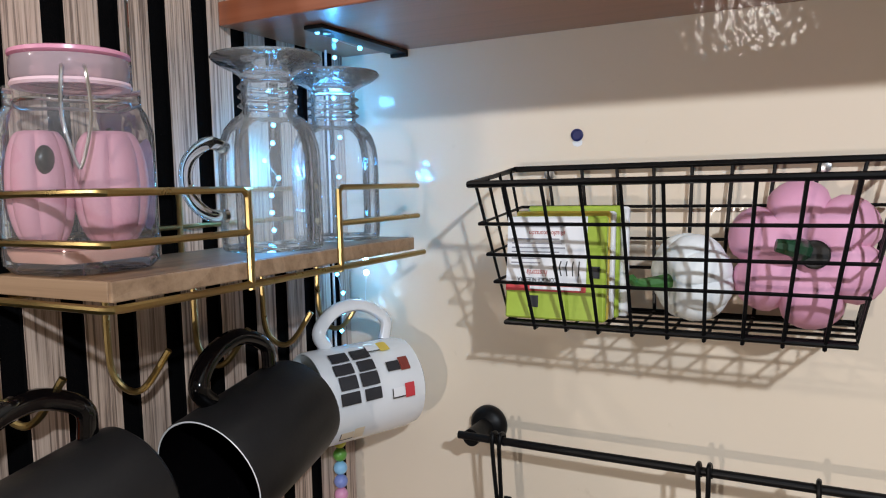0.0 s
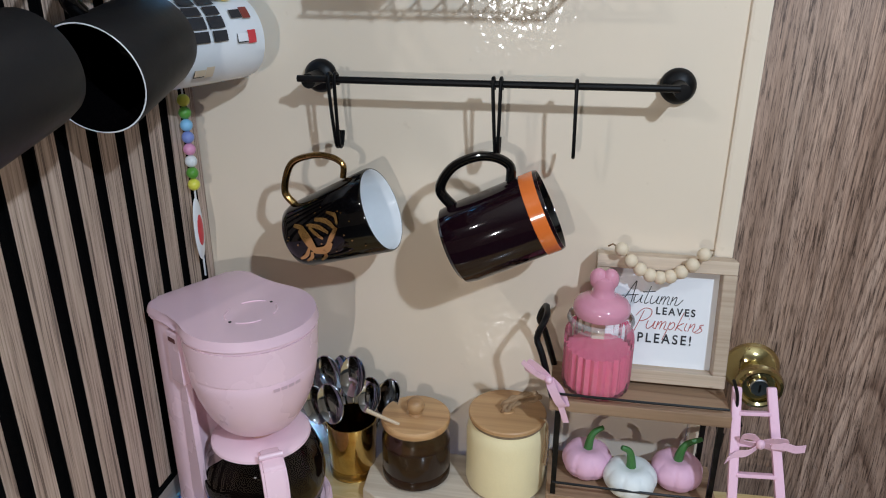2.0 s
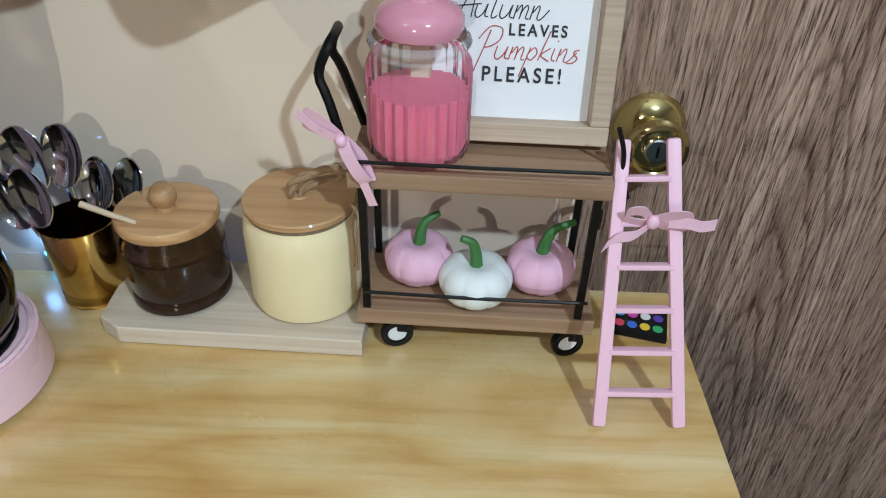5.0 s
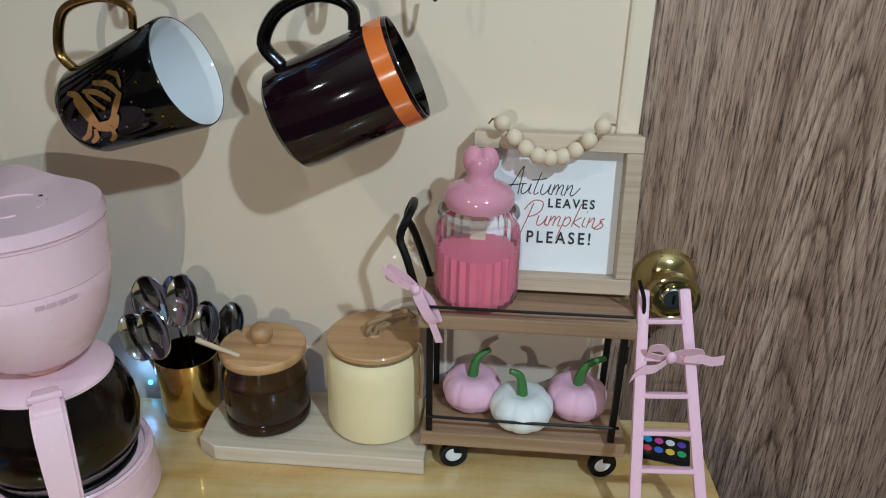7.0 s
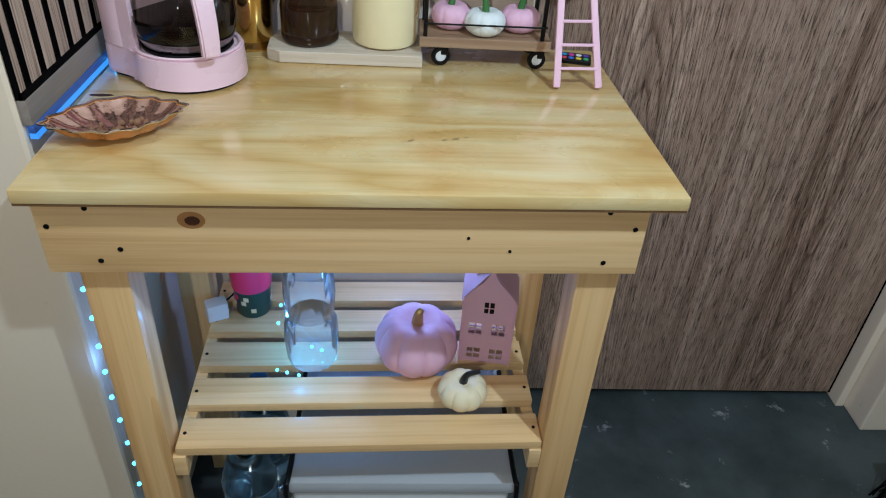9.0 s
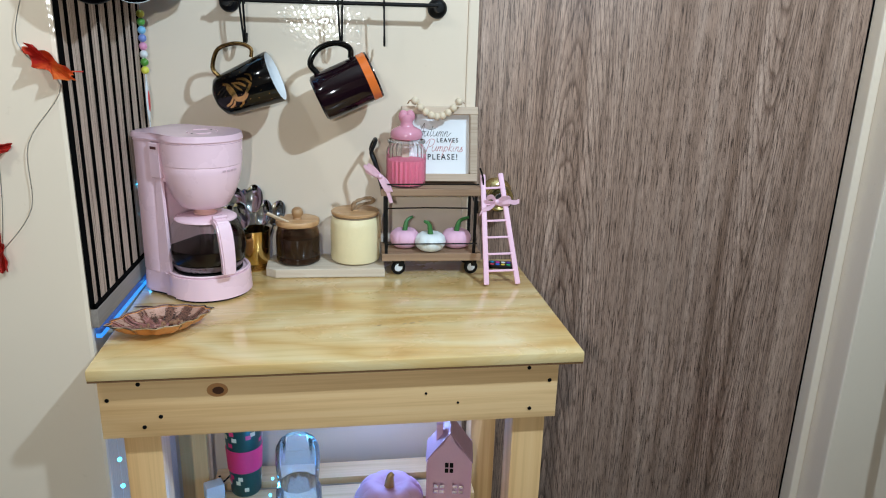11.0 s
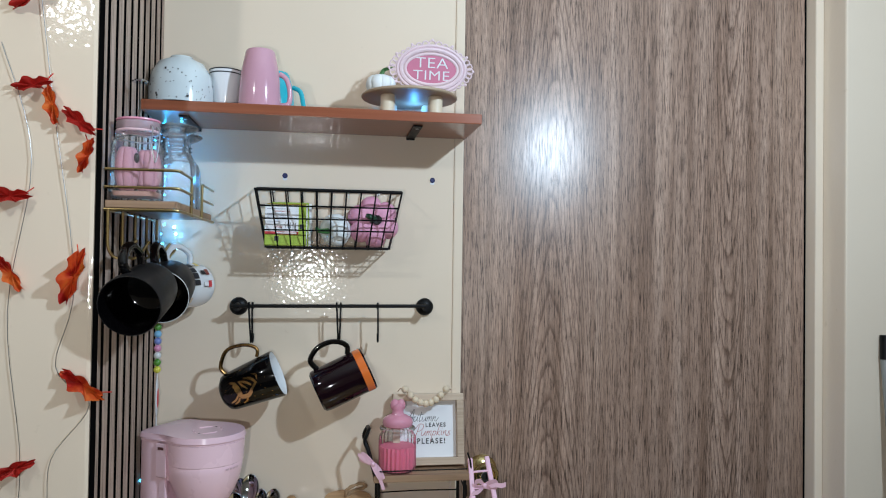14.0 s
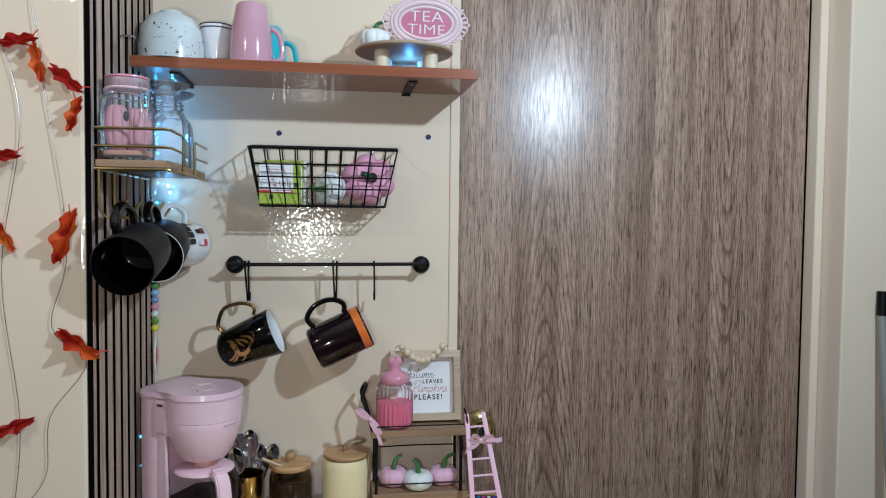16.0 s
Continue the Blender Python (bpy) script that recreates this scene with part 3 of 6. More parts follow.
setting("wall_south", box((-3.3, -4.7, 0), (3.7, -4.6, 2.8)), PAINT, "unseen cream wall added to close the room", "wall")
# Unseen backing that closes the opening behind the door.
setting("wall_behind_door", box((0.0, 0.78, 0), (1.2, 0.84, 2.5)), PAINT, "unseen plain wall added to close the opening behind the door", "wall")
setting("trim_door_left", box((0.184, BY - 0.004, 0), (0.2020, 0.745, 2.05), 0.003), PAINT, "cream painted door jamb", "trim")
setting("trim_door_right", box((0.9895, 0.668, 0), (1.0085, 0.745, 2.05), 0.003), PAINT, "cream painted door jamb", "trim")

door = tagged(part("door_1", box((0.2050, DY, 0.012), (0.985, 0.738, 2.04), 0.002), DOOR), "closed flush door in grey-brown wood-grain laminate", "door", kind="structure")
# Black strip set in the gap beside the jamb to paint its shade.
setting("trim_door_seal", box((0.9856, 0.7005, 0.01), (0.9893, 0.736, 2.045)), FELT, "black strip painting the dark gap between door and jamb", "trim")
# brass knob with its rose
kn = part("door_knob", lathe([(0.0, 0.0), (0.031, 0.0), (0.032, 0.003), (0.0295, 0.010), (0.0225, 0.0155), (0.0140, 0.0185), (0.0122, 0.0245), (0.0145, 0.0305), (0.0215, 0.0350), (0.0258, 0.0400), (0.0266, 0.0450),
                              (0.0246, 0.0500), (0.0212, 0.0515), (0.0186, 0.0495), (0.0176, 0.0440), (0.0110, 0.0432), (0.0, 0.0432)], 48), BRASS, door, "polished brass door knob",
          frame_of((0.2655, DY, 0.902), (0, -1, 0), (0, 0, 1)))
part("lock_face", disc(0.0108, 0.0060, (0, 0, 0.0434), 28, 0.0012), CHROME, kn, "bright steel lock face")
# Keyhole drawn as a thin black block that paints its dark inside.
part("keyhole", box((-0.0012, -0.005, 0.0492), (0.0012, 0.005, 0.0498)), BLACKIRON, kn)

# wall plugs and stray screw
for x in (-0.129, 0.143):
    h = thing("wall_plug", pose(x, BY, 1.477), "dark blue plastic wall plug in a drilled hole", "wall plug", "wall plugs")
    part("plug", lathe([(0.0, 0.001), (0.0035, 0.001), (0.0048, 0.0), (0.0048, 0.002), (0.0035, 0.003), (0.0035, 0.002), (0.0, 0.002)], 16), BLUEPLUG, h, m=frame_of((0, 0.0005, 0), (0, -1, 0), (0, 0, 1)))
    part("chipped_plaster", ball(0.006, (0, 0.0002, -0.0055), 10, (0.9, 0.06, 0.7)), GREYPLASTIC, h, "chipped white plaster")

# slatted panel
panel = thing("slat_panel", pose(0, 0, 0), "oak slat wall panel on black felt", "wall panel", kind="structure")
part("felt_backing", box((LX, SY + 0.001, 0.842), (PX - 0.004, BY, 2.3)), FELT, panel)
for k in range(10):
    y0 = 0.2545 + 0.0365 * k
    a, b = max(y0, SY + 0.001), min(y0 + 0.0230, BY - 0.001)
    if b - a < 0.004:
        continue
    slat = part("slat", box((PX - 0.004, a, 0.842), (PX - 0.0007, b, 2.3)), FELT, panel, "black-edged slat core", smooth=False)
    part("veneer", box((PX - 0.0007, a + 0.0003, 0.842), (PX, b - 0.0003, 2.3), 0.0003, 1), OAK, slat, "oak veneer face", smooth=False)
part("lower_edge", box((PX - 0.004, SY + 0.001, 0.8421), (PX + 0.0012, BY, 0.8500), 0.0006), FELT, panel, "black lower edge", smooth=False)
part("foot_rail", box((LX, SY + 0.001, 0.816), (PX + 0.002, BY, 0.842), 0.001), SKIRT, panel, "grey wooden foot rail")
led = thing("led_strip", pose(0, 0, 0), "glowing blue led strip along the foot of the panel", "led strip")
# Glowing bar in place of the dark gap; it paints the strip's spilled light.
part("channel", box((PX - 0.004, SY + 0.001, 0.8075), (PX + 0.0030, BY - 0.002, 0.8155), 0.001), GAPGLOW, led, "dark gap over the strip, its blue light put in as glow")
part("strip", box((PX - 0.004, SY + 0.001, 0.8015), (PX + 0.0040, BY - 0.002, 0.8072), 0.001), LEDBLUE, led, "bright blue glowing strip")

# ---- table ----
TZ = 0.80
table = thing("table", pose(0.0063, -0.003, 0, 0, 0, 1.8), "varnished pine work table with a slatted lower shelf", "table")
part("tabletop", box((-0.333, 0.184, 0.785), (0.2975, 0.592, TZ), 0.003), PINE_TOP, table, "glossy yellow pine plywood top")
part("ply_edge", box((-0.332, 0.1855, 0.7825), (0.2965, 0.59, 0.785)), plain("dark_ply_glue", (0.16, 0.08, 0.03), 0.6), table, "dark plywood layer")
part("front_apron", box((-0.328, 0.205, 0.693), (0.270, 0.223, 0.781), 0.0015), PINE, table)
part("back_apron", box((-0.328, 0.555, 0.690), (0.272, 0.573, 0.781), 0.0015), PINE, table)
for x in (-0.328, 0.254):
    part("side_apron", box((x, 0.2235, 0.690), (x + 0.018, 0.5545, 0.781), 0.0015), PINE, table)
for x, y in ((-0.309, 0.2235), (0.2145, 0.2235), (-0.309, 0.510), (0.2145, 0.510)):
    part("leg", box((x + 0, y, 0.0), (x + 0.047, y + 0.044, 0.781), 0.002), PINE_UP, table)
for x in (-0.262, 0.198):
    part("shelf_bearer", box((x, 0.2235, 0.350), (x + 0.0165, 0.555, 0.385), 0.0015), PINE, table)
for k in range(5):
    y = 0.226 + 0.0735 * k
    part("shelf_slat", box((-0.257, y, 0.3855), (0.2135, y + 0.050, 0.3995), 0.0015), PINE, table)
part("knot_ring", ball(0.0105, (0, 0, 0), 16, (1.35, 1.0, 0.03)), plain("amber_knot_ring", (0.42, 0.20, 0.07), 0.5, var=0.3, scale=200), table, "amber ring round the knot", frame_of((-0.183, 0.2051, 0.7565), (0, -1, 0), (0, 0, 1)))
part("knot", disc(0.0060, 0.001, (0, 0, 0), 9), plain("dark_knot", (0.07, 0.025, 0.010), 0.5, var=0.5, scale=300), table, "dark knot in the pine", frame_of((-0.182, 0.2052, 0.756), (0, -1, 0), (0, 0, 1)) @ Matrix.Diagonal((1.25, 0.9, 1, 1)))
for x, z in ((-0.318, 0.748), (-0.279, 0.769), (-0.276, 0.708), (0.228, 0.770), (0.258, 0.750), (0.232, 0.708), (-0.255, 0.722), (0.087, 0.738), (0.131, 0.722)):
    part("screw", disc(0.0028 if abs(x) > 0.2 else 0.0018, 0.0015, (0, 0, 0), 10), BLACKIRON, table, "black screw head", frame_of((x, 0.2055, z), (0, -1, 0), (0, 0, 1)))
for k in range(5):
    for x in (-0.250, 0.206):
        part("screw", disc(0.0025, 0.0012, (0, 0, 0), 8), BLACKIRON, table, "", pose(x, 0.251 + 0.0735 * k, 0.3993))


part("stain", ball(0.0062, (0, 0, 0), 12, (2.2, 0.6, 0.02)), plain("dark_table_knot", (0.06, 0.022, 0.008), 0.35, var=0.5), table, "dark knot in the top", pose(-0.314, 0.394, TZ + 0.0001))
for x, y, r in ((0.078, 0.302, 0.0024), (0.090, 0.306, 0.0016), (0.066, 0.299, 0.0018), (0.030, 0.296, 0.0020)):
    part("stain", ball(r, (0, 0, 0), 8, (2.2, 1.0, 0.06)), plain("brown_smudge", (0.34, 0.23, 0.10), 0.4, var=0.5), table, "small dark smudge", pose(x, y, TZ + 0.0001, 0, 0, 30))

# ---- pumpkins ----
def pumpkin(name, m, r, h, skin, label, stem=STEM, lobes=8, stem_h=0.6, lean=(0.3, 0.1), stem_r=0.13, group="", depth=0.085):
    ob = thing(name, m, label, "pumpkin", group)
    prof = []
    for i in range(25):
        a = math.pi * i / 24
        rr = r * math.sin(a) ** 0.74
        z = h * (0.5 - 0.5 * math.cos(a))
        dip = math.exp(-((rr / (0.42 * r)) ** 2))
        z += (-0.17 if i > 12 else 0.07) * h * dip
        prof.append((rr if 0 < i < 24 else 0.0, z))
    low = min(z for _, z in prof)
    part("body", lathe([(rr, z - low) for rr, z in prof], lobes * 10, None, lobes, -depth), skin, ob)
    zt = h * 0.80
    s = r * stem_h
    part("stem", tube([(0, 0, zt - 0.1 * s), (lean[0] * s * 0.15, lean[1] * s * 0.15, zt + 0.5 * s), (lean[0] * s * 0.55, lean[1] * s * 0.55, zt + 0.95 * s), (lean[0] * s * 1.6, lean[1] * s * 1.6, zt + 1.15 * s)],
                      r * stem_r * 1.5, 8, steps=4, taper=r * stem_r * 0.7), stem, ob, "curved stem")
    return ob


def mug(name, m, r0, r1, length, outer, inner, label, handle=None, hr=0.0042, reach=0.028, rim=None, group="", round_base=0.006):
    """Axis z from the closed base to the open rim, handle towards +y."""
    ob = thing(name, m, label, "mug", group)
    w = 0.0028
    part("body", lathe([(0, 0.001), (r0 - round_base - 0.002, 0.001), (r0 - round_base, 0.0), (r0 - 0.0015, round_base * 0.6), (r0 + (r1 - r0) * 0.15, length * 0.15), (r1, length - 0.002), (r1 - w * 0.3, length), (r1 - w * 0.6, length)], 48), outer, ob)
    part("inside", lathe([(r1 - w * 0.6, length), (r1 - w, length - 0.003), (r0 - w + (r1 - r0) * 0.2, length * 0.2), (r0 - w - 0.004, 0.008), (r0 - 0.014, 0.0052), (0, 0.005)], 48), inner, ob, "glazed inside")
    if handle is not None:
        z0, z1 = length * 0.17, length * 0.80
        part("handle", tube([(0, r0 * 0.97, z0), (0, r0 + reach * 0.55, z0 - 0.004), (0, r1 + reach, z0 + 0.014), (0, r1 + reach * 1.04, (z0 + z1) / 2 + 0.006), (0, r1 + reach * 0.8, z1 - 0.008), (0, r1 + reach * 0.4, z1 + 0.001), (0, r1 * 0.985, z1 - 0.004)],
                            hr, 10, steps=6, flat=1.25), handle, ob, "looped handle")
    if rim:
        part("rim_line", lathe([(r1 - w * 0.58, length + 0.0001), (r1 - w * 0.40, length + 0.0004), (r1 - w * 0.20, length + 0.0001)], 48), rim, ob, "worn rim line")
    return ob


# ---- coffee maker ----
MK = pose(-0.236, 0.452, TZ, 0, 0, 60) @ Matrix.Diagonal((1, 1, 1.052, 1))
maker = thing("coffee_maker", MK, "pale pink drip coffee maker with a half-full glass carafe", "coffee maker")


def keyhole(r, back, half, pinch=0.0, seg=26):
    """Plan of the machine: a round front at -y that pinches in to a narrower box with rounded corners at +y."""
    a0 = math.asin(min(1.0, 0.020 / r))
    pts = [(r * math.cos(a), r * math.sin(a)) for a in (math.pi - a0 + (math.pi + 2 * a0) * i / seg for i in range(seg + 1))]
    w = half - pinch
    side = [(w + 0.0006, 0.032), (w, 0.040), (half - 0.001, 0.050)]
    c = 0.016
    side += [(half - c + c * math.cos(q), back - c + c * math.sin(q)) for q in (radians(15 * k) for k in range(7))]
    return pts + side + [(-x, y) for x, y in reversed(side)]


part("base", prism(keyhole(0.065, 0.090, 0.053), 0.004, 0.036, keyhole(0.0635, 0.089, 0.052), 0.004), PINKPLASTIC, maker)
part("base_rim", lathe([(0.0575, 0.0362), (0.0605, 0.0362), (0.0620, 0.0385), (0.0605, 0.0402), (0.0575, 0.0390), (0.0565, 0.0370)], 48), PINKPLASTIC, maker, "raised rim round the hot plate")
part("foot", prism(keyhole(0.060, 0.085, 0.049), -0.0002, 0.0045), BLACKIRON, maker, "dark rubber foot")
part("tower", prism([(-0.048, 0.046), (0.048, 0.046), (0.0525, 0.052), (0.0525, 0.074), (0.046, 0.086), (0.036, 0.0895), (-0.036, 0.0895), (-0.046, 0.086), (-0.0525, 0.074), (-0.0525, 0.052)], 0.034, 0.228, None, 0.003), PINKPLASTIC, maker, "upright water tank")
for s_ in (-1, 1):
    part("tower_fin", prism([(0.0, 0.0), (0.0060, 0.0), (0.0060, 0.018), (0.0, 0.022)], 0.034, 0.176, [(0.0, 0.004), (0.0060, 0.004), (0.0060, 0.010), (0.0, 0.014)], 0.0012), PINKPLASTIC, maker, "slanting side fin",
         pose(s_ * 0.0485 - 0.003, 0.030, 0))
    part("gauge_block", prism([(-0.0055, 0.0), (0.0055, 0.0), (0.0055, 0.018), (-0.0055, 0.018)], 0.176, 0.2262, None, 0.0025), PINKPLASTIC, maker, "raised gauge block", pose(s_ * 0.0500, 0.030, 0))
    # Dark block on the surface paints the shade inside a slot.
    part("gauge_slot", box((s_ * 0.0548, 0.034, 0.2165), (s_ * 0.0562, 0.045, 0.2205), 0.0004, 1), plain("slot_shade", (0.10, 0.03, 0.03), 0.6), maker, "narrow slot, its shade painted as a dark block")
part("filter_basket", lathe([(0, 0.131), (0.030, 0.131), (0.034, 0.1325), (0.0385, 0.137), (0.0465, 0.150), (0.0530, 0.166), (0.0570, 0.183), (0.0582, 0.1935), (0.0578, 0.1945), (0.0592, 0.1955), (0.0606, 0.2265), (0, 0.2265)], 56), PINKPLASTIC, maker, "tapered filter basket")
part("basket_bridge", prism([(-0.045, 0.0), (0.045, 0.0), (0.047, 0.060), (-0.047, 0.060)], 0.170, 0.2262, [(-0.052, 0.0), (0.052, 0.0), (0.051, 0.060), (-0.051, 0.060)]), PINKPLASTIC, maker)
for k in range(4):
    part("name_bar", patch((0.0583, 0.0586), 250 + 7.0 * k, 255.6 + 7.0 * k, 0.1875, 0.1905, 0.0004), plain("grey_mark", (0.62, 0.43, 0.50), 0.4), maker, "small illegible maker mark")
part("lid_lip", prism(keyhole(0.0600, 0.0895, 0.0535, 0.002), 0.2268, 0.2300), PINKPLASTIC, maker, "thin lip below the lid")
part("lid", prism(keyhole(0.0622, 0.0915, 0.0555, 0.003), 0.2302, 0.2385, keyhole(0.0600, 0.0895, 0.0535, 0.003), 0.003), PINKPLASTIC2, maker, "smooth mauve-pink hinged lid")
for a in (25, 115, 205, 295):
    part("lid_vent", tube([(0.0245 * math.cos(radians(a + q)), 0.0205 * math.sin(radians(a + q)) - 0.004, 0.2386) for q in range(0, 66, 11)], 0.0010, 6, flat=0.6), PINKPLASTIC, maker, "raised vent bar")
for a in (8, 188):
    # Black discs paint the dark of two small vent holes.
    part("vent_hole", disc(0.0014, 0.0008, (0.0245 * math.cos(radians(a)), 0.0205 * math.sin(radians(a)) - 0.004, 0.2382), 10), BLACKIRON, maker, "small hole painted as a black disc")
part("drip_valve", lathe([(0, 0.1195), (0.0165, 0.1195), (0.0175, 0.122), (0.0150, 0.1245), (0.0145, 0.131), (0, 0.131)], 28), plain("peach_valve", (0.74, 0.46, 0.38), 0.35), maker, "peach drip valve")
part("hot_plate", disc(0.052, 0.003, (0, 0, 0.0363), 36), BLACKIRON, maker, "dark hot plate")
carafe = part("carafe", lathe([(0, 0.0400), (0.040, 0.0400), (0.050, 0.0430), (0.0565, 0.056), (0.0590, 0.072), (0.0570, 0.089), (0.0500, 0.105), (0.0440, 0.112)], 56), COFFEEGLASS, maker, "clear glass carafe", shadow=False)
part("coffee", lathe([(0, 0.0416), (0.0385, 0.0416), (0.0486, 0.0446), (0.0550, 0.0570), (0.0572, 0.0705), (0.0571, 0.0722), (0, 0.0722)], 56), COFFEE, carafe, "black brewed coffee")
part("carafe_band", lathe([(0.0492, 0.0418), (0.0548, 0.0510), (0.0556, 0.0508), (0.0500, 0.0414)], 56), plain("carafe_band_steel", (0.42, 0.40, 0.38), 0.3, 1.0), carafe, "thin steel band")
part("carafe_lid", lathe([(0, 0.1115), (0.0450, 0.1115), (0.0470, 0.1130), (0.0465, 0.1150), (0.0420, 0.1175), (0.0220, 0.1190), (0, 0.1190)], 48), PINKPLASTIC, carafe, "shallow domed pink lid")
HD = radians(-117)


def hp(r, z, side=0.0):
    c, s = math.cos(HD), math.sin(HD)
    return (r * c - side * s, r * s + side * c, z)


hb = bmesh.new()
prof = [(0.044, 0.1215, 0.010), (0.054, 0.1225, 0.0105), (0.066, 0.1190, 0.0110), (0.074, 0.1060, 0.0112), (0.0795, 0.0850, 0.0108), (0.0825, 0.0620, 0.0102), (0.0815, 0.0440, 0.0096)]
rows_v = []
for i, (r, z, w) in enumerate(prof):
    drop = 0.009 if i < 3 else 0.0
    rows_v.append([hb.verts.new(hp(r, z, w)), hb.verts.new(hp(r, z, -w)), hb.verts.new(hp(r - 0.011, z - drop, -w)), hb.verts.new(hp(r - 0.011, z - drop, w))])
for a, b in zip(rows_v, rows_v[1:]):
    for k in range(4):
        hb.faces.new((a[k], a[(k + 1) % 4], b[(k + 1) % 4], b[k]))
hb.faces.new(rows_v[0]), hb.faces.new(rows_v[-1][::-1])
bmesh.ops.bevel(hb, geom=hb.edges[:], offset=0.0022, segments=2, affect="EDGES")
part("carafe_handle", hb, PINKPLASTIC, carafe, "broad pink handle")
part("thumb_hinge", join(box((-0.0085, -0.006, 0), (0.0085, 0.006, 0.0055), 0.0018), tube([(-0.0105, -0.004, 0.004), (0.0105, -0.004, 0.004)], 0.0028, 10)), PINKPLASTIC2, carafe, "small lid hinge on the handle",
     Matrix.Translation(hp(0.049, 0.1195)) @ pose(0, 0, 0, 0, 0, -27))

# ---- cup with spoons ----
cup = thing("spoon_cup", pose(-0.181, 0.560, TZ), "gold-lined glass tumbler holding spoons", "cup")
part("body", lathe([(0, 0), (0.024, 0), (0.026, 0.003), (0.0285, 0.070), (0.0275, 0.070), (0.0255, 0.006), (0, 0.006)], 32), plain("gold_mirror_glass", (0.62, 0.42, 0.14), 0.12, 1.0, var=0.45, scale=40), cup)
part("foot", lathe([(0, 0.0005), (0.0262, 0.0005), (0.0266, 0.012), (0.026, 0.013)], 32), GLASS, cup, "clear glass foot", shadow=False)
for i, (dx, dy, tx, ty, tz, s) in enumerate(((-0.012, -0.006, -0.034, -0.016, 0.104, 1.25), (-0.006, 0.006, -0.026, 0.002, 0.128, 1.4), (0.004, -0.010, -0.016, -0.020, 0.110, 1.25), (0.002, 0.004, 0.004, 0.0, 0.134, 1.3),
                                             (0.010, 0.0, 0.020, 0.006, 0.108, 1.2), (0.012, 0.008, 0.040, 0.010, 0.106, 1.25), (-0.002, 0.012, -0.014, 0.018, 0.122, 1.3), (-0.012, 0.004, -0.042, 0.004, 0.092, 1.2))):
    tz, s = tz - 0.011, s * 1.12
    sp = thing("spoon", pose(-0.181, 0.560, TZ), "polished steel teaspoon standing in the cup", "spoon", "spoons in the cup")
    d = Vector((tx - dx, ty - dy, tz - 0.010)).normalized()
    a, b = Vector((dx, dy, 0.010)), Vector((tx, ty, tz)) - d * 0.014
    part("shaft", tube([a, (a + b) / 2, b], 0.0017, 8, taper=0.0013), CHROME, sp)
    bowl = lathe([(0.0, -0.0035), (0.5, -0.0030), (0.85, -0.0015), (1.0, 0.0), (0.96, 0.0003), (0.80, -0.0009), (0.45, -0.0022), (0.0, -0.0027)], 20)
    bmesh.ops.scale(bowl, verts=bowl.verts, vec=(0.0105 * s, 0.0165 * s, 1.6))
    part("spoon_bowl", bowl, CHROME, sp, "", frame_of(Vector((tx, ty, tz)), Vector((0.25 - 0.12 * i, -1, 0.25)), d))

# ---- board and jars ----
bd = [(-0.139, 0.501), (0.042, 0.501), (0.042, 0.588), (-0.150, 0.588), (-0.158, 0.552), (-0.156, 0.512)]
board = tagged(part("serving_board", prism(bd, TZ + 0.0005, TZ + 0.0155, None, 0.0015), BOARD, smooth=False), "pale whitewashed wooden serving board on the table", "serving board")
BZ = TZ + 0.016
jar = thing("coffee_jar", pose(-0.105, 0.550, BZ), "brown glass jar of ground coffee with a bamboo lid", "jar", "jars on the board")
part("glass_wall", lathe([(0.0372, 0.0462), (0.0362, 0.049), (0.0368, 0.052), (0.034, 0.060), (0.034, 0.066), (0.033, 0.066), (0.033, 0.059), (0.0352, 0.051), (0.0352, 0.0474)], 40), AMBER, jar, "brown glass body", shadow=False)
part("coffee_fill", lathe([(0, 0), (0.034, 0), (0.0372, 0.003), (0.0376, 0.010), (0.0362, 0.0125), (0.0373, 0.015), (0.0373, 0.0455), (0.0350, 0.047), (0.020, 0.049), (0, 0.0475)], 40), GROUNDS, jar, "dark ground coffee")
part("lid", lathe([(0, 0.066), (0.0365, 0.066), (0.0372, 0.068), (0.0372, 0.073), (0.0362, 0.0745), (0, 0.0745)], 40), LIDWOOD, jar)
part("knob", lathe([(0, 0.0745), (0.0075, 0.0745), (0.0065, 0.0775), (0.0092, 0.082), (0.0098, 0.0860), (0.0088, 0.0905), (0.0055, 0.0938), (0, 0.0948)], 24), LIDWOOD, jar, "turned wooden knob")
part("spoon_handle", tube([(-0.014, -0.020, 0.0735), (-0.030, -0.022, 0.081), (-0.048, -0.024, 0.090)], 0.0036, 8, taper=0.0048, flat=0.5), BEADWOOD, jar, "wooden spoon handle through the lid")

can = thing("cream_canister", pose(-0.007, 0.554, BZ), "cream painted glass canister with a bamboo lid", "canister", "jars on the board")
part("body", lathe([(0, 0), (0.036, 0), (0.0412, 0.003), (0.0428, 0.009), (0.0424, 0.035), (0.0426, 0.064), (0.0418, 0.071), (0.0400, 0.0765), (0.0388, 0.0790), (0.0388, 0.0820), (0.037, 0.0825), (0, 0.0825)], 48), CREAMPAINT, can, "cream painted body")
part("worn_neck", lathe([(0.0389, 0.0798), (0.0392, 0.0815), (0.0389, 0.0828)], 44), plain("chipped_neck", (0.22, 0.16, 0.10), 0.6, var=0.8, scale=250), can, "chipped neck ring")
part("lid", lathe([(0, 0.0830), (0.0395, 0.0830), (0.0408, 0.0840), (0.0410, 0.0872), (0.0400, 0.0885), (0.012, 0.0888), (0, 0.0888)], 44), LIDWOOD, can)
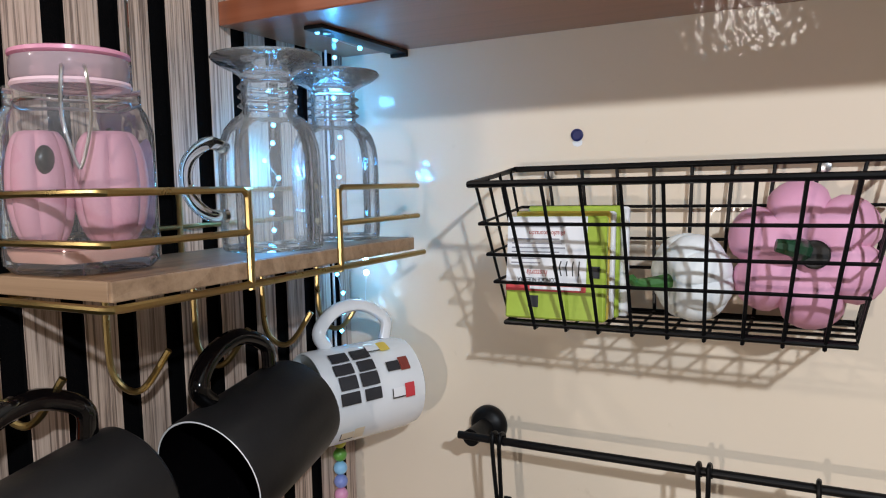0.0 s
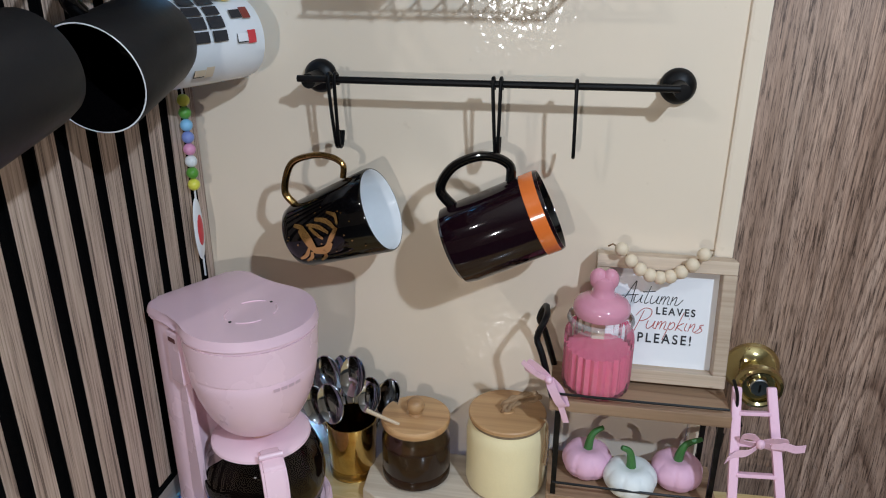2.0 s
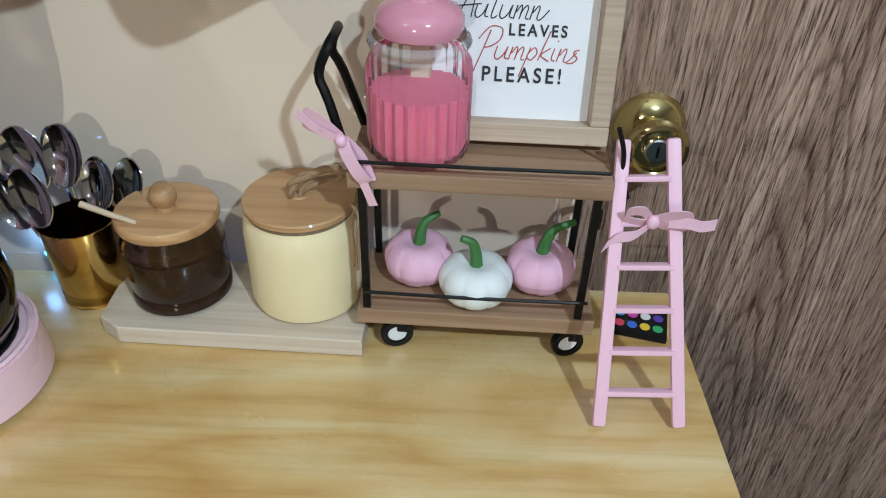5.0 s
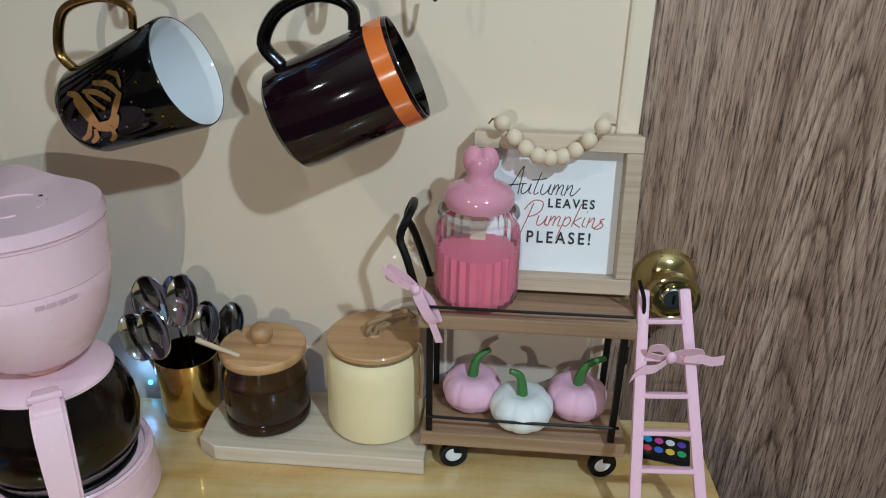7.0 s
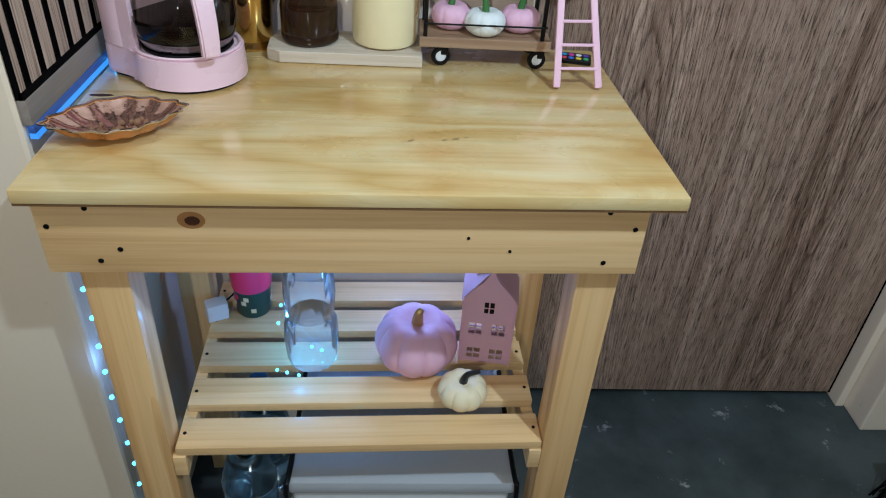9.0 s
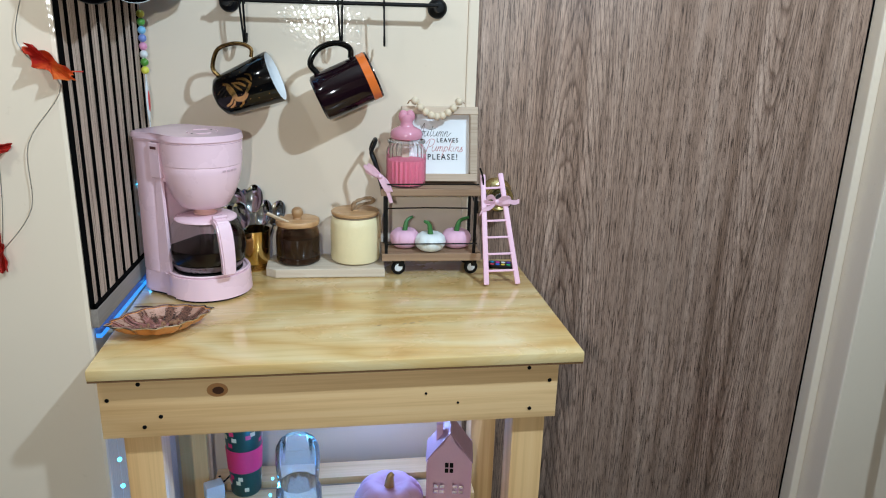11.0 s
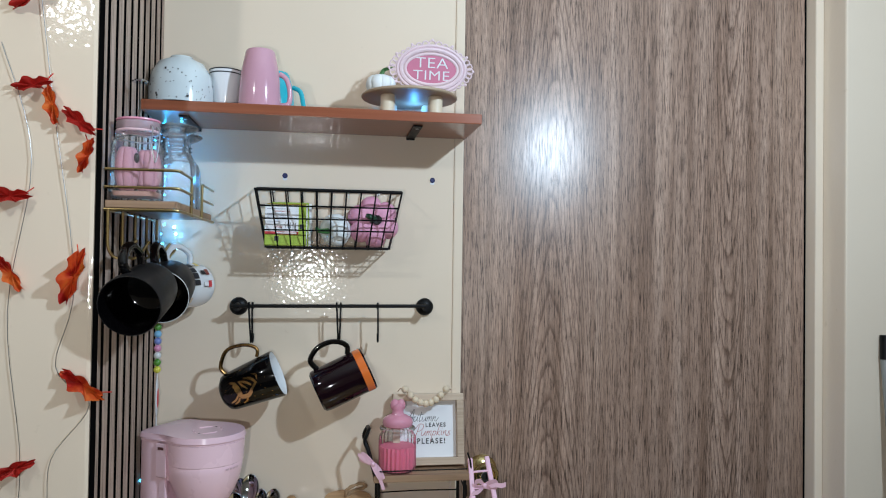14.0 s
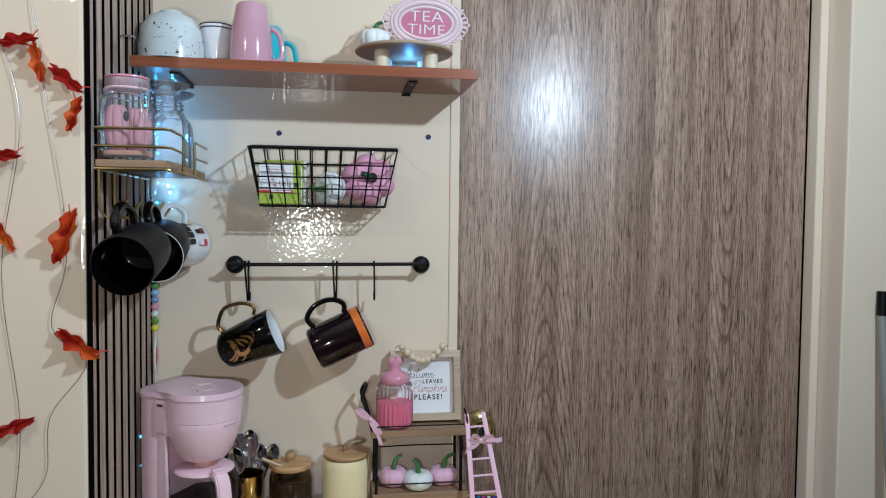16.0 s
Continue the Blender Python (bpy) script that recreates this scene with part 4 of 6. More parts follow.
part("rope_eye", lathe([(0.0045, 0.0888), (0.0075, 0.0890), (0.0070, 0.0902), (0.0045, 0.0900)], 20), LIDWOOD, can, "bored hole rim")
for k in range(2):
    part("rope_loop", tube([(0.0022 * math.cos(u * 1.9 + math.pi * k) + x, 0.0022 * math.sin(u * 1.9 + math.pi * k) + y, z) for u, (x, y, z) in enumerate(
        ((-0.003, -0.004, 0.089), (-0.004, -0.006, 0.096), (-0.001, -0.006, 0.103), (0.006, -0.004, 0.107), (0.014, -0.001, 0.109), (0.022, 0.003, 0.110), (0.029, 0.006, 0.108), (0.031, 0.008, 0.102), (0.024, 0.008, 0.099), (0.015, 0.005, 0.0985), (0.006, 0.001, 0.096), (0.000, 0.000, 0.0895)))], 0.0022, 8, steps=4), ROPE, can, "twisted jute strand")
for dx, dy, l in ((0.040, -0.014, 0.05), (0.038, -0.020, 0.042)):
    part("string_end", tube([(0.034, -0.008, 0.089), (0.041, -0.010, 0.087), (dx + 0.003, dy, 0.078), (dx + 0.0035, dy, 0.06), (dx + 0.0025, dy, 0.085 - l)], 0.0009, 6, steps=3), ROPE, can, "hanging jute string")

# ---- tiered cart ----
cart = thing("tiered_cart", pose(0, 0, 0), "small two-tier wooden display cart with black wire rails and wheels", "display cart")
CX0, CX1, CY0, CY1 = 0.036, 0.204, 0.511, 0.586
part("top_shelf", box((CX0, CY0, 0.939), (CX1, CY1, 0.951), 0.001), CARTWOOD, cart, "walnut-toned shelf", smooth=False)
part("lower_shelf", box((CX0 + 0.002, CY0, 0.825), (CX1 + 0.004, CY1, 0.838), 0.001), CARTWOOD, cart, "walnut-toned shelf", smooth=False)
for x in (CX0 + 0.009, CX1 - 0.008):
    for y in (CY0 + 0.004, CY1 - 0.004):
        part("post", box((x - 0.0026, y - 0.002, 0.838), (x + 0.0026, y + 0.002, 0.939)), BLACKIRON, cart, smooth=False)
for y, z, d in ((CY0 - 0.001, 0.960, -1), (CY0 - 0.002, 0.857, -1), (CY1 + 0.001, 0.900, 1)):
    part("rail", tube([(CX0 + 0.008, y, z - 0.001), (0.12, y + 0.002 * d, z), (CX1 - 0.004, y, z - 0.0005)], 0.0013, 6), BLACKIRON, cart)
part("rail_end", tube([(CX1 - 0.005, CY0 + 0.003, 0.93), (CX1 - 0.001, CY0 + 0.02, 0.905), (CX1 - 0.005, CY1 - 0.003, 0.93)], 0.0013, 6), BLACKIRON, cart)
part("push_bar", tube([(CX0 + 0.004, CY0 + 0.006, 0.944), (CX0 - 0.010, CY0 + 0.012, 0.992), (CX0 - 0.016, CY0 + 0.016, 1.008), (CX0 - 0.010, CY0 + 0.020, 1.024), (CX0 - 0.008, CY0 + 0.034, 1.027), (CX0 - 0.010, CY1 - 0.020, 1.024),
                       (CX0 - 0.016, CY1 - 0.016, 1.008), (CX0 - 0.010, CY1 - 0.012, 0.992), (CX0 + 0.004, CY1 - 0.006, 0.944)], 0.0032, 8, steps=3), BLACKIRON, cart, "looped black push bar")
part("side_hook", tube([(CX1 - 0.002, CY0 + 0.010, 0.985), (CX1 + 0.004, CY0 + 0.012, 0.968), (CX1 + 0.006, CY0 + 0.012, 0.950), (CX1 + 0.012, CY0 + 0.012, 0.935)], 0.0016, 6, steps=4), BLACKIRON, cart)
for x in (0.066, 0.192):
    for y in (CY0 + 0.006, CY1 - 0.010):
        w = part("wheel", lathe([(0.0075, -0.003), (0.0118, -0.003), (0.0124, -0.001), (0.0124, 0.001), (0.0118, 0.003), (0.0075, 0.003)], 24), BLACKIRON, cart, "black tyre", frame_of((x, y, TZ + 0.0124), (0.25, -1, 0), (0, 0, 1)))
        part("hub", disc(0.0076, 0.004, (0, 0, -0.002), 20), GREYPLASTIC, w, "white hub")
        part("fork", box((x - 0.006, y - 0.002, TZ + 0.014), (x + 0.010, y + 0.002, 0.8255), 0.001), BLACKIRON, cart)

for nm, x, y, r, h, skin, lean, lab in (("pumpkin", 0.079, 0.555, 0.0262, 0.037, PALEPINK, (0.5, 0.1), "small pale pink pumpkin with a green stem on the cart"), ("pumpkin", 0.122, 0.533, 0.0270, 0.036, WHITESKIN, (-0.35, 0.1), "small white pumpkin with a green stem on the cart"),
                                        ("pumpkin", 0.170, 0.553, 0.0265, 0.036, PALEPINK, (0.7, -0.2), "small pale pink pumpkin with a green stem on the cart")):
    pumpkin(nm, pose(x, y, 0.8382, 0, 0, 20 * x / 0.1), r, h, skin, lab, lean=lean, group="pumpkins on the cart", stem_h=0.75, depth=0.06)

bow = thing("ribbon_bow", pose(CX0 - 0.002, CY0 + 0.004, 0.972), "pink satin ribbon bow tied on the cart bar", "ribbon", "ribbon bows")
part("loop", strip([(0, 0, 0), (-0.010, -0.004, 0.012), (-0.020, -0.004, 0.018), (-0.022, 0.0, 0.010), (-0.010, 0.002, 0.003), (0, 0, 0)], 0.009, (0.3, -0.3, 1)), RIBBON, bow)
part("loop", strip([(0, 0, 0), (0.004, -0.006, -0.008), (0.012, -0.008, -0.022), (0.017, -0.005, -0.026), (0.010, -0.002, -0.010), (0, 0, 0)], 0.009, (1, -0.2, 0.5)), RIBBON, bow)
part("knot", ball(0.0042, (0, -0.003, 0), 10), RIBBON, bow)
part("tail", strip([(0, -0.002, 0), (-0.012, -0.004, 0.006), (-0.026, -0.004, 0.018)], 0.006, (0.4, -0.2, 1)), RIBBON, bow)
part("tail", strip([(0, -0.002, 0), (0.012, -0.006, -0.024), (0.019, -0.006, -0.044)], 0.006, (1, -0.2, 0.3)), RIBBON, bow)

# candy jar
cj = thing("candy_jar", pose(0.079, 0.545, 0.9512), "fluted glass jar of pink sugar with a rose ceramic lid", "jar")
part("glass_wall", lathe([(0, 0), (0.030, 0), (0.0325, 0.003), (0.0336, 0.009), (0.0336, 0.055), (0.0326, 0.062), (0.0292, 0.0675)], 144, None, 24, 0.055), THINGLASS, cj, "fluted clear glass", shadow=False)
part("neck", lathe([(0.0292, 0.0676), (0.0288, 0.0700), (0.0312, 0.0722), (0.0320, 0.0745), (0.0312, 0.0768), (0.0285, 0.0778)], 56), FILMGLASS, cj, "smooth clear glass collar", shadow=False)
part("sugar", lathe([(0, 0.0025), (0.0285, 0.0025), (0.0312, 0.009), (0.0312, 0.0440), (0.022, 0.0450), (0, 0.0445)], 144, None, 24, 0.075), SUGAR, cj, "bright pink sugar")
part("lid", lathe([(0, 0.0780), (0.0225, 0.0780), (0.0258, 0.0800), (0.0272, 0.0845), (0.0266, 0.0895), (0.0235, 0.0940), (0.0175, 0.0972), (0.0122, 0.0995), (0.0104, 0.1030), (0.0102, 0.1080), (0.0112, 0.1130), (0.0100, 0.1170), (0.0060, 0.1190), (0.0, 0.1195)], 48), PINKLID, cj, "rose pink ceramic lid")
part("lid_knob", join(ball(0.0084, (-0.0054, 0, 0.1155), 20, (1, 0.9, 1.25)), ball(0.0084, (0.0054, 0, 0.1155), 20, (1, 0.9, 1.25))), PINKLID, cj, "heart-shaped knob")

# framed sign
sign = thing("framed_sign", frame_of((0.1375, 0.5725, 0.9522), (0, -0.96, 0.17), (0, 0.17, 0.96)) @ Matrix.Diagonal((0.962, 0.962, 1.25, 1)), "square pale wood framed sign with autumn lettering", "sign")
W, H, B = 0.068, 0.132, 0.0135
for a, b in (((-W, 0, 0), (W, B, 0.018)), ((-W, H - B, 0), (W, H, 0.018)), ((-W, B, 0), (-W + B, H - B, 0.0178)), ((W - B, B, 0), (W, H - B, 0.0178))):
    part("frame_bar", box(a, b, 0.0008, 1), SIGNWOOD, sign, smooth=False)
part("paper", box((-W + B, B, 0.002), (W - B, H - B, 0.006)), PAPER, sign, "white printed card")
FZ = 0.0063
PEN = {
    "A": (((0.0, -0.4), (0.55, 1.3), (0.95, 2.5), (1.08, 2.3), (1.15, 0.0)), ((-0.5, 0.75), (0.5, 0.85), (1.7, 1.0))),
    "u": (((0.0, 1.0), (-0.02, 0.25), (0.25, 0.0), (0.60, 0.40), (0.75, 1.0), (0.72, 0.2), (0.98, 0.08)),),
    "t": (((0.35, 2.1), (0.15, 0.3), (0.32, 0.0), (0.60, 0.2)), ((-0.35, 1.35), (0.3, 1.42), (1.0, 1.55))),
    "m": (((0.0, 0.0), (0.06, 1.0), (0.08, 0.5), (0.32, 1.0), (0.45, 0.8), (0.43, 0.0), (0.50, 0.6), (0.75, 1.0), (0.90, 0.8), (0.88, 0.1), (1.12, 0.05)),),
    "n": (((0.0, 0.0), (0.06, 1.0), (0.08, 0.5), (0.38, 1.0), (0.52, 0.8), (0.50, 0.1), (0.80, 0.05), (1.25, 0.75)),),
    "P": (((0.35, 2.2), (0.18, 0.8), (-0.08, -1.0)), ((-0.35, 1.5), (0.25, 2.45), (1.1, 2.35), (1.2, 1.55), (0.7, 1.0), (0.15, 0.85))),
    "p": (((0.12, 1.0), (0.02, 0.0), (-0.12, -1.3)), ((0.05, 0.5), (0.40, 1.0), (0.68, 0.6), (0.42, 0.05), (0.05, 0.2))),
    "k": (((0.28, 2.3), (0.12, 1.0), (0.0, 0.0)), ((0.65, 1.0), (0.10, 0.5), (0.40, 0.2), (0.78, 0.0))),
    "i": (((0.06, 1.0), (0.03, 0.2), (0.30, 0.05)), ((0.12, 1.50), (0.15, 1.62))),
    "s": (((0.50, 0.95), (0.18, 0.85), (0.20, 0.6), (0.52, 0.3), (0.30, -0.05), (-0.15, -0.1)),),
    "&": (((0.9, 0.0), (0.15, 1.25), (0.30, 1.75), (0.62, 1.5), (0.10, 0.7), (0.05, 0.15), (0.45, 0.0), (0.85, 0.55), (1.35, 0.7)),)}
STEP = {"A": 1.42, "u": 1.05, "t": 0.78, "m": 1.22, "n": 0.90, "P": 1.15, "p": 0.90, "k": 0.90, "i": 0.45, "s": 0.6, "&": 1.0}


def handwriting(word, x0, x1, base, height, material, lean=0.22):
    """Pen strokes letter by letter, fitted between x0 and x1."""
    k = (x1 - x0) / sum(STEP[c] for c in word)
    at, strokes = x0, []
    for c in word:
        for line in PEN[c]:
            strokes.append(tube([(at + k * (px + lean * py), base + height * py, 0) for px, py in line], 0.00042, 6, steps=5))
        at += k * STEP[c]
    return part("lettering", join(*strokes), material, sign, "handwritten word", pose(0, 0, FZ) @ Matrix.Diagonal((1, 1, 0.4, 1)))


handwriting("Autumn", -0.0400, 0.0170, 0.0800, 0.0088, INK)
handwriting("&", -0.0385, -0.0325, 0.0585, 0.0085, INK)
handwriting("Pumpkins", -0.0235, 0.0430, 0.0535, 0.0086, REDINK)
for txt, x, y, size, wd in (("LEAVES", 0.0152, 0.0728, 0.0108, 0.0385), ("PLEASE!", 0.0066, 0.0430, 0.0142, 0.0535)):
    lettering("lettering", txt, size, INK, sign, pose(x, y, FZ), 0, 1.35, 1.0, 0.0002, wd)
bead_l = thing("bead_garland", pose(0, 0, 0), "string of natural wooden beads hung over the sign", "bead garland")
pts = []
for i in range(9):
    u = i / 8
    pts.append(Vector((0.0935 + 0.075 * u, 0.5635 - 0.002 * math.sin(math.pi * u), 1.0905 - 0.0255 * math.sin(math.pi * u) ** 0.9)))
for v in pts:
    part("bead", ball(0.0066, v, 14), BEADWOOD, bead_l)
part("cord", tube([(0.083, 0.590, 1.083), (0.086, 0.578, 1.090), *pts, (0.172, 0.578, 1.090), (0.182, 0.590, 1.085)], 0.0008, 6), ROPE, bead_l, "thin jute cord")

# toy ladder
lad = thing("toy_ladder", pose(0, 0, 0), "small pink painted wooden ladder leaning on the cart", "toy ladder")
fl, fr, tl, tr = Vector((0.2085, 0.447, TZ + 0.003)), Vector((0.262, 0.450, TZ + 0.003)), Vector((0.2090, 0.5330, 0.972)), Vector((0.2395, 0.5340, 0.974))
for a, b in ((fl, tl), (fr, tr)):
    d = (b - a).normalized()
    x = Vector((1, 0, 0))
    part("side_rail", box((-0.0046, -0.0030, 0), (0.0046, 0.0030, (b - a).length), 0.0026), PINKPAINT, lad, "", frame_of(a, d, Vector((0, 1, 0)) - Vector((0, 0, 0.3))))
for k in range(6):
    u = 0.125 + 0.149 * k
    a, b = fl.lerp(tl, u), fr.lerp(tr, u)
    part("rung", box((-0.0036, -0.0018, 0.002), (0.0036, 0.0018, (b - a).length - 0.002), 0.0008), PINKPAINT, lad, "", frame_of(a, b - a, (0, 0.3, 1)))
bow2 = thing("ribbon_bow", pose(0.2295, 0.5060, 0.930), "pink satin ribbon bow tied on the ladder", "ribbon", "ribbon bows")
part("loop", strip([(0, 0, 0), (0.010, -0.006, 0.008), (0.021, -0.005, 0.007), (0.023, -0.002, -0.002), (0.011, -0.001, -0.003), (0, 0, 0)], 0.010, (0, -0.5, 1)), RIBBON, bow2)
part("loop", strip([(0, 0, 0), (-0.008, -0.006, 0.010), (-0.017, -0.005, 0.008), (-0.016, -0.001, 0.000), (-0.006, -0.001, -0.002), (0, 0, 0)], 0.010, (0, -0.5, 1)), RIBBON, bow2)
part("knot", ball(0.0042, (0, -0.004, 0.001), 12, (1, 0.8, 1.2)), RIBBON, bow2)
part("tail", strip([(0, -0.003, 0), (-0.010, -0.006, -0.008), (-0.021, -0.006, -0.011), (-0.028, -0.007, -0.018)], 0.0085, (0.3, 0, 1)), RIBBON, bow2)
part("tail", strip([(0.01, -0.003, 0.001), (0.022, -0.005, 0.002), (0.030, -0.006, 0.001), (0.038, -0.006, 0.003)], 0.008, (0, 0, 1)), RIBBON, bow2)

pal = thing("makeup_palette", pose(0.252, 0.553, TZ + 0.0005, 0, 0, -12), "small palette with bright colour pans behind the ladder", "palette")
part("case", box((-0.022, -0.016, 0), (0.022, 0.016, 0.005), 0.0012), BLACKIRON, pal)
for i, c in enumerate(((0.6, 0.05, 0.1), (0.05, 0.15, 0.6), (0.75, 0.55, 0.05), (0.05, 0.4, 0.15), (0.02, 0.3, 0.6), (0.55, 0.05, 0.35), (0.7, 0.7, 0.7), (0.1, 0.05, 0.4))):
    part("pan", disc(0.004, 0.001, ((i % 4 - 1.5) * 0.0098, (i // 4 - 0.5) * 0.0125, 0.0048), 12), plain("pan_colour", c, 0.6), pal, "bright colour pan")

# leaf dish
dish = thing("leaf_dish", pose(-0.270, 0.287, TZ + 0.0005, 0, 0, 24), "copper leaf-shaped glass dish with a silvered scalloped rim", "dish")
prof_o = []
for i in range(84):
    a = 2 * math.pi * i / 84
    c, s = math.cos(a), math.sin(a)
    rx = 0.060 * c * (1.0 + 0.10 * abs(c) ** 4)
    ry = 0.040 * s * (1 - 0.32 * c * c)
    k = 1 + 0.045 * math.cos(14 * a)
    prof_o.append((rx * k, ry * k))
def dish_shell(levels, flip):
    bm = bmesh.new()
    loops = [[bm.verts.new((x * f, y * f, z)) for x, y in prof_o] for f, z in levels]
    for p, q in zip(loops, loops[1:]):
        for i in range(84):
            bm.faces.new((p[i], p[(i + 1) % 84], q[(i + 1) % 84], q[i]))
    bm.faces.new(loops[0][::-1] if flip else loops[-1])
    return bm


part("bowl", dish_shell(((0.25, 0.0), (0.50, 0.002), (0.80, 0.010), (1.0, 0.021), (1.03, 0.0215)), True), plain("amber_glass_underside", (0.62, 0.25, 0.07), 0.12, var=0.2, coat=0.5), dish, "amber orange outside")
part("lining", dish_shell(((1.03, 0.0216), (0.98, 0.0200), (0.78, 0.0115), (0.48, 0.005), (0.22, 0.004)), False), COPPERGLASS, dish, "crinkled copper foil lining")
part("rim", tube([(x * 1.02, y * 1.02, 0.0215) for x, y in prof_o], 0.0014, 6, closed=True), DISHRIM, dish, "silvered scalloped rim")
random.seed(4)
part("crumb_layer", join(*[ball(random.uniform(0.0015, 0.0035), (random.uniform(-0.03, 0.03), random.uniform(-0.014, 0.014), 0.0065), 6) for _ in range(40)]), plain("brown_crumbs", (0.25, 0.13, 0.07), 0.8, var=0.4), dish, "brown crumbs in the dish")

# ---- brass rack on the slats ----
rack = thing("mug_rack", pose(0, 0, 0), "antique brass wire rack with a wooden shelf and mug hooks", "wall rack")
RX0, RX1, RY0, RY1, RZ = PX + 0.0015, -0.249, 0.272, 0.556, 1.394
part("shelf_board", box((RX0, RY0 + 0.006, RZ - 0.004), (RX1 - 0.005, RY1, RZ + 0.006), 0.0012), RACKWOOD, rack, "dark brown wooden shelf board", smooth=False)
part("front_edge", box((RX1 - 0.0048, RY0 + 0.003, RZ - 0.004), (RX1 - 0.002, RY1, RZ + 0.0058), 0.0008), CARTWOOD, rack, "lighter bare edge", smooth=False)
part("side_edge", box((RX0, RY0 + 0.003, RZ - 0.004), (RX1 - 0.005, RY0 + 0.0058, RZ + 0.0058), 0.0008), CARTWOOD, rack, "lighter bare edge", smooth=False)
part("base_wire", tube([(RX0, RY0, RZ - 0.007), (RX1 - 0.006, RY0, RZ - 0.007), (RX1 - 0.001, RY0 + 0.003, RZ - 0.007), (RX1, RY0 + 0.009, RZ - 0.007), (RX1, RY1 + 0.012, RZ - 0.007)], 0.0022, 8), BRASSWIRE, rack)
part("base_wire", tube([(RX0, RY0 + 0.01, RZ - 0.007), (RX0, RY1 + 0.01, RZ - 0.007)], 0.0022, 8), BRASSWIRE, rack)
for z in (RZ + 0.047, RZ + 0.023):
    part("front_wire", tube([(RX0, RY0, z), (RX1 - 0.006, RY0, z), (RX1 - 0.001, RY0 + 0.003, z), (RX1, RY0 + 0.009, z), (RX1, 0.361, z), (RX1, 0.365, z - (0.004 if z > RZ + 0.03 else 0))], 0.0020, 8), BRASSWIRE, rack)
    part("front_wire", tube([(RX1, 0.452, z - (0.003 if z > RZ + 0.03 else 0)), (RX1, 0.456, z), (RX1, RY1 + 0.004, z)], 0.0020, 8), BRASSWIRE, rack)
    part("back_wire", tube([(RX0 + 0.002, RY0, z), (RX0 + 0.002, RY1, z)], 0.0018, 8), BRASSWIRE, rack)
for y in (0.365, 0.452):
    part("upright", tube([(RX1, y, RZ + 0.046), (RX1, y, RZ - 0.010)], 0.0022, 8), BRASSWIRE, rack)
part("upright", tube([(RX0 + 0.002, 0.40, RZ + 0.047), (RX0 + 0.002, 0.40, RZ - 0.007)], 0.0020, 8), BRASSWIRE, rack)
HOOKS = (0.268, 0.336, 0.404, 0.472, 0.540)
for y in HOOKS:
    x = PX + 0.008
    part("hook", tube([(x, y, RZ - 0.007), (x, y, 1.352), (x + 0.001, y + 0.001, 1.335), (x + 0.006, y + 0.004, 1.325), (x + 0.014, y + 0.007, 1.322), (x + 0.022, y + 0.010, 1.328), (x + 0.033, y + 0.016, 1.347)], 0.0021, 8, steps=4), BRASSWIRE, rack, "bent mug hook")

for loc, axis, lab, rim in (((-0.293, 0.268, 1.272), (-0.05, -0.96, -0.22), "matte black mug hanging from a brass hook", None), ((-0.291, 0.410, 1.276), (0.05, -0.97, -0.20), "matte black mug with a worn white rim on a hook", WHITEGLAZE)):
    ax = Vector(axis).normalized()
    mug("mug", frame_of(Vector(loc) - ax * 0.049, ax, (-0.22, -0.1, 1)), 0.037, 0.040, 0.098, MATTEBLACK, BLACKGLAZE, lab, BLACKGLAZE, 0.0052, 0.026, rim, "mugs on the rack")
wm = mug("mug", frame_of((-0.2725, 0.572, 1.277), (-0.46, -0.885, -0.02), (-0.22, 0, 1)), 0.0375, 0.038, 0.090, WHITEGLAZE, BLUEWHITE, "white mug with small coloured figures and black lettering marks", WHITEGLAZE, 0.0048, 0.029, None, "mugs on the rack")
for k, (a, wide) in enumerate(((42, 14), (26, 13), (9, 15), (-7, 13))):
    for z, h in ((0.0455, 0.0155 - 0.0012 * (k % 2)), (0.0640, 0.0150 + 0.0012 * (k % 2))):
        part("black_mark", patch((0.0397, 0.0397), a, a + wide, z, z + h, 0.0006), INK, wm, "bold black mark")
BROWNHAIR = plain("brown_red_print", (0.22, 0.04, 0.03), 0.4)
for a, z, top, low in ((56, 0.026, YELLOW, PAPER), (27, 0.016, BROWNHAIR, INK), (-4, 0.016, RED, PAPER), (-44, 0.060, BEADWOOD, BEADWOOD)):
    part("printed_figure", patch(0.0397, a - 9, a + 7, z, z + 0.0085, 0.0006), top, wm, "small coloured print")
    part("printed_figure", patch(0.0397, a - 6, a + 4, z + 0.0088, z + 0.020, 0.0006), low, wm, "small printed shape")
    part("printed_outline", patch(0.0397, a - 7.5, a - 6, z + 0.0088, z + 0.020, 0.0007), INK, wm, "thin black outline")
    part("printed_outline", patch(0.0397, a - 7.5, a + 4, z + 0.0195, z + 0.0203, 0.0007), INK, wm, "thin black outline")

# jar and bottles on the rack
gj = thing("clip_jar", pose(-0.310, 0.3045, RZ + 0.0065) @ Matrix.Diagonal((0.80, 0.80, 0.97, 1)), "square glass clip-top jar with a pink lid holding pink ornaments", "jar")
part("glass_wall", lathe([(0, 0), (0.034, 0), (0.0385, 0.004), (0.039, 0.010), (0.039, 0.074), (0.036, 0.084), (0.0335, 0.088), (0.0335, 0.098)], 64, 5), THINGLASS, gj, "thick clear glass body", shadow=False)
part("pink_filling", lathe([(0, 0.0055), (0.0340, 0.0062), (0.0362, 0.0110), (0.0362, 0.0128), (0, 0.0134)], 48, 5), plain("peach_filling", (0.55, 0.30, 0.24), 0.5, var=0.15), gj, "peach filling at the bottom")
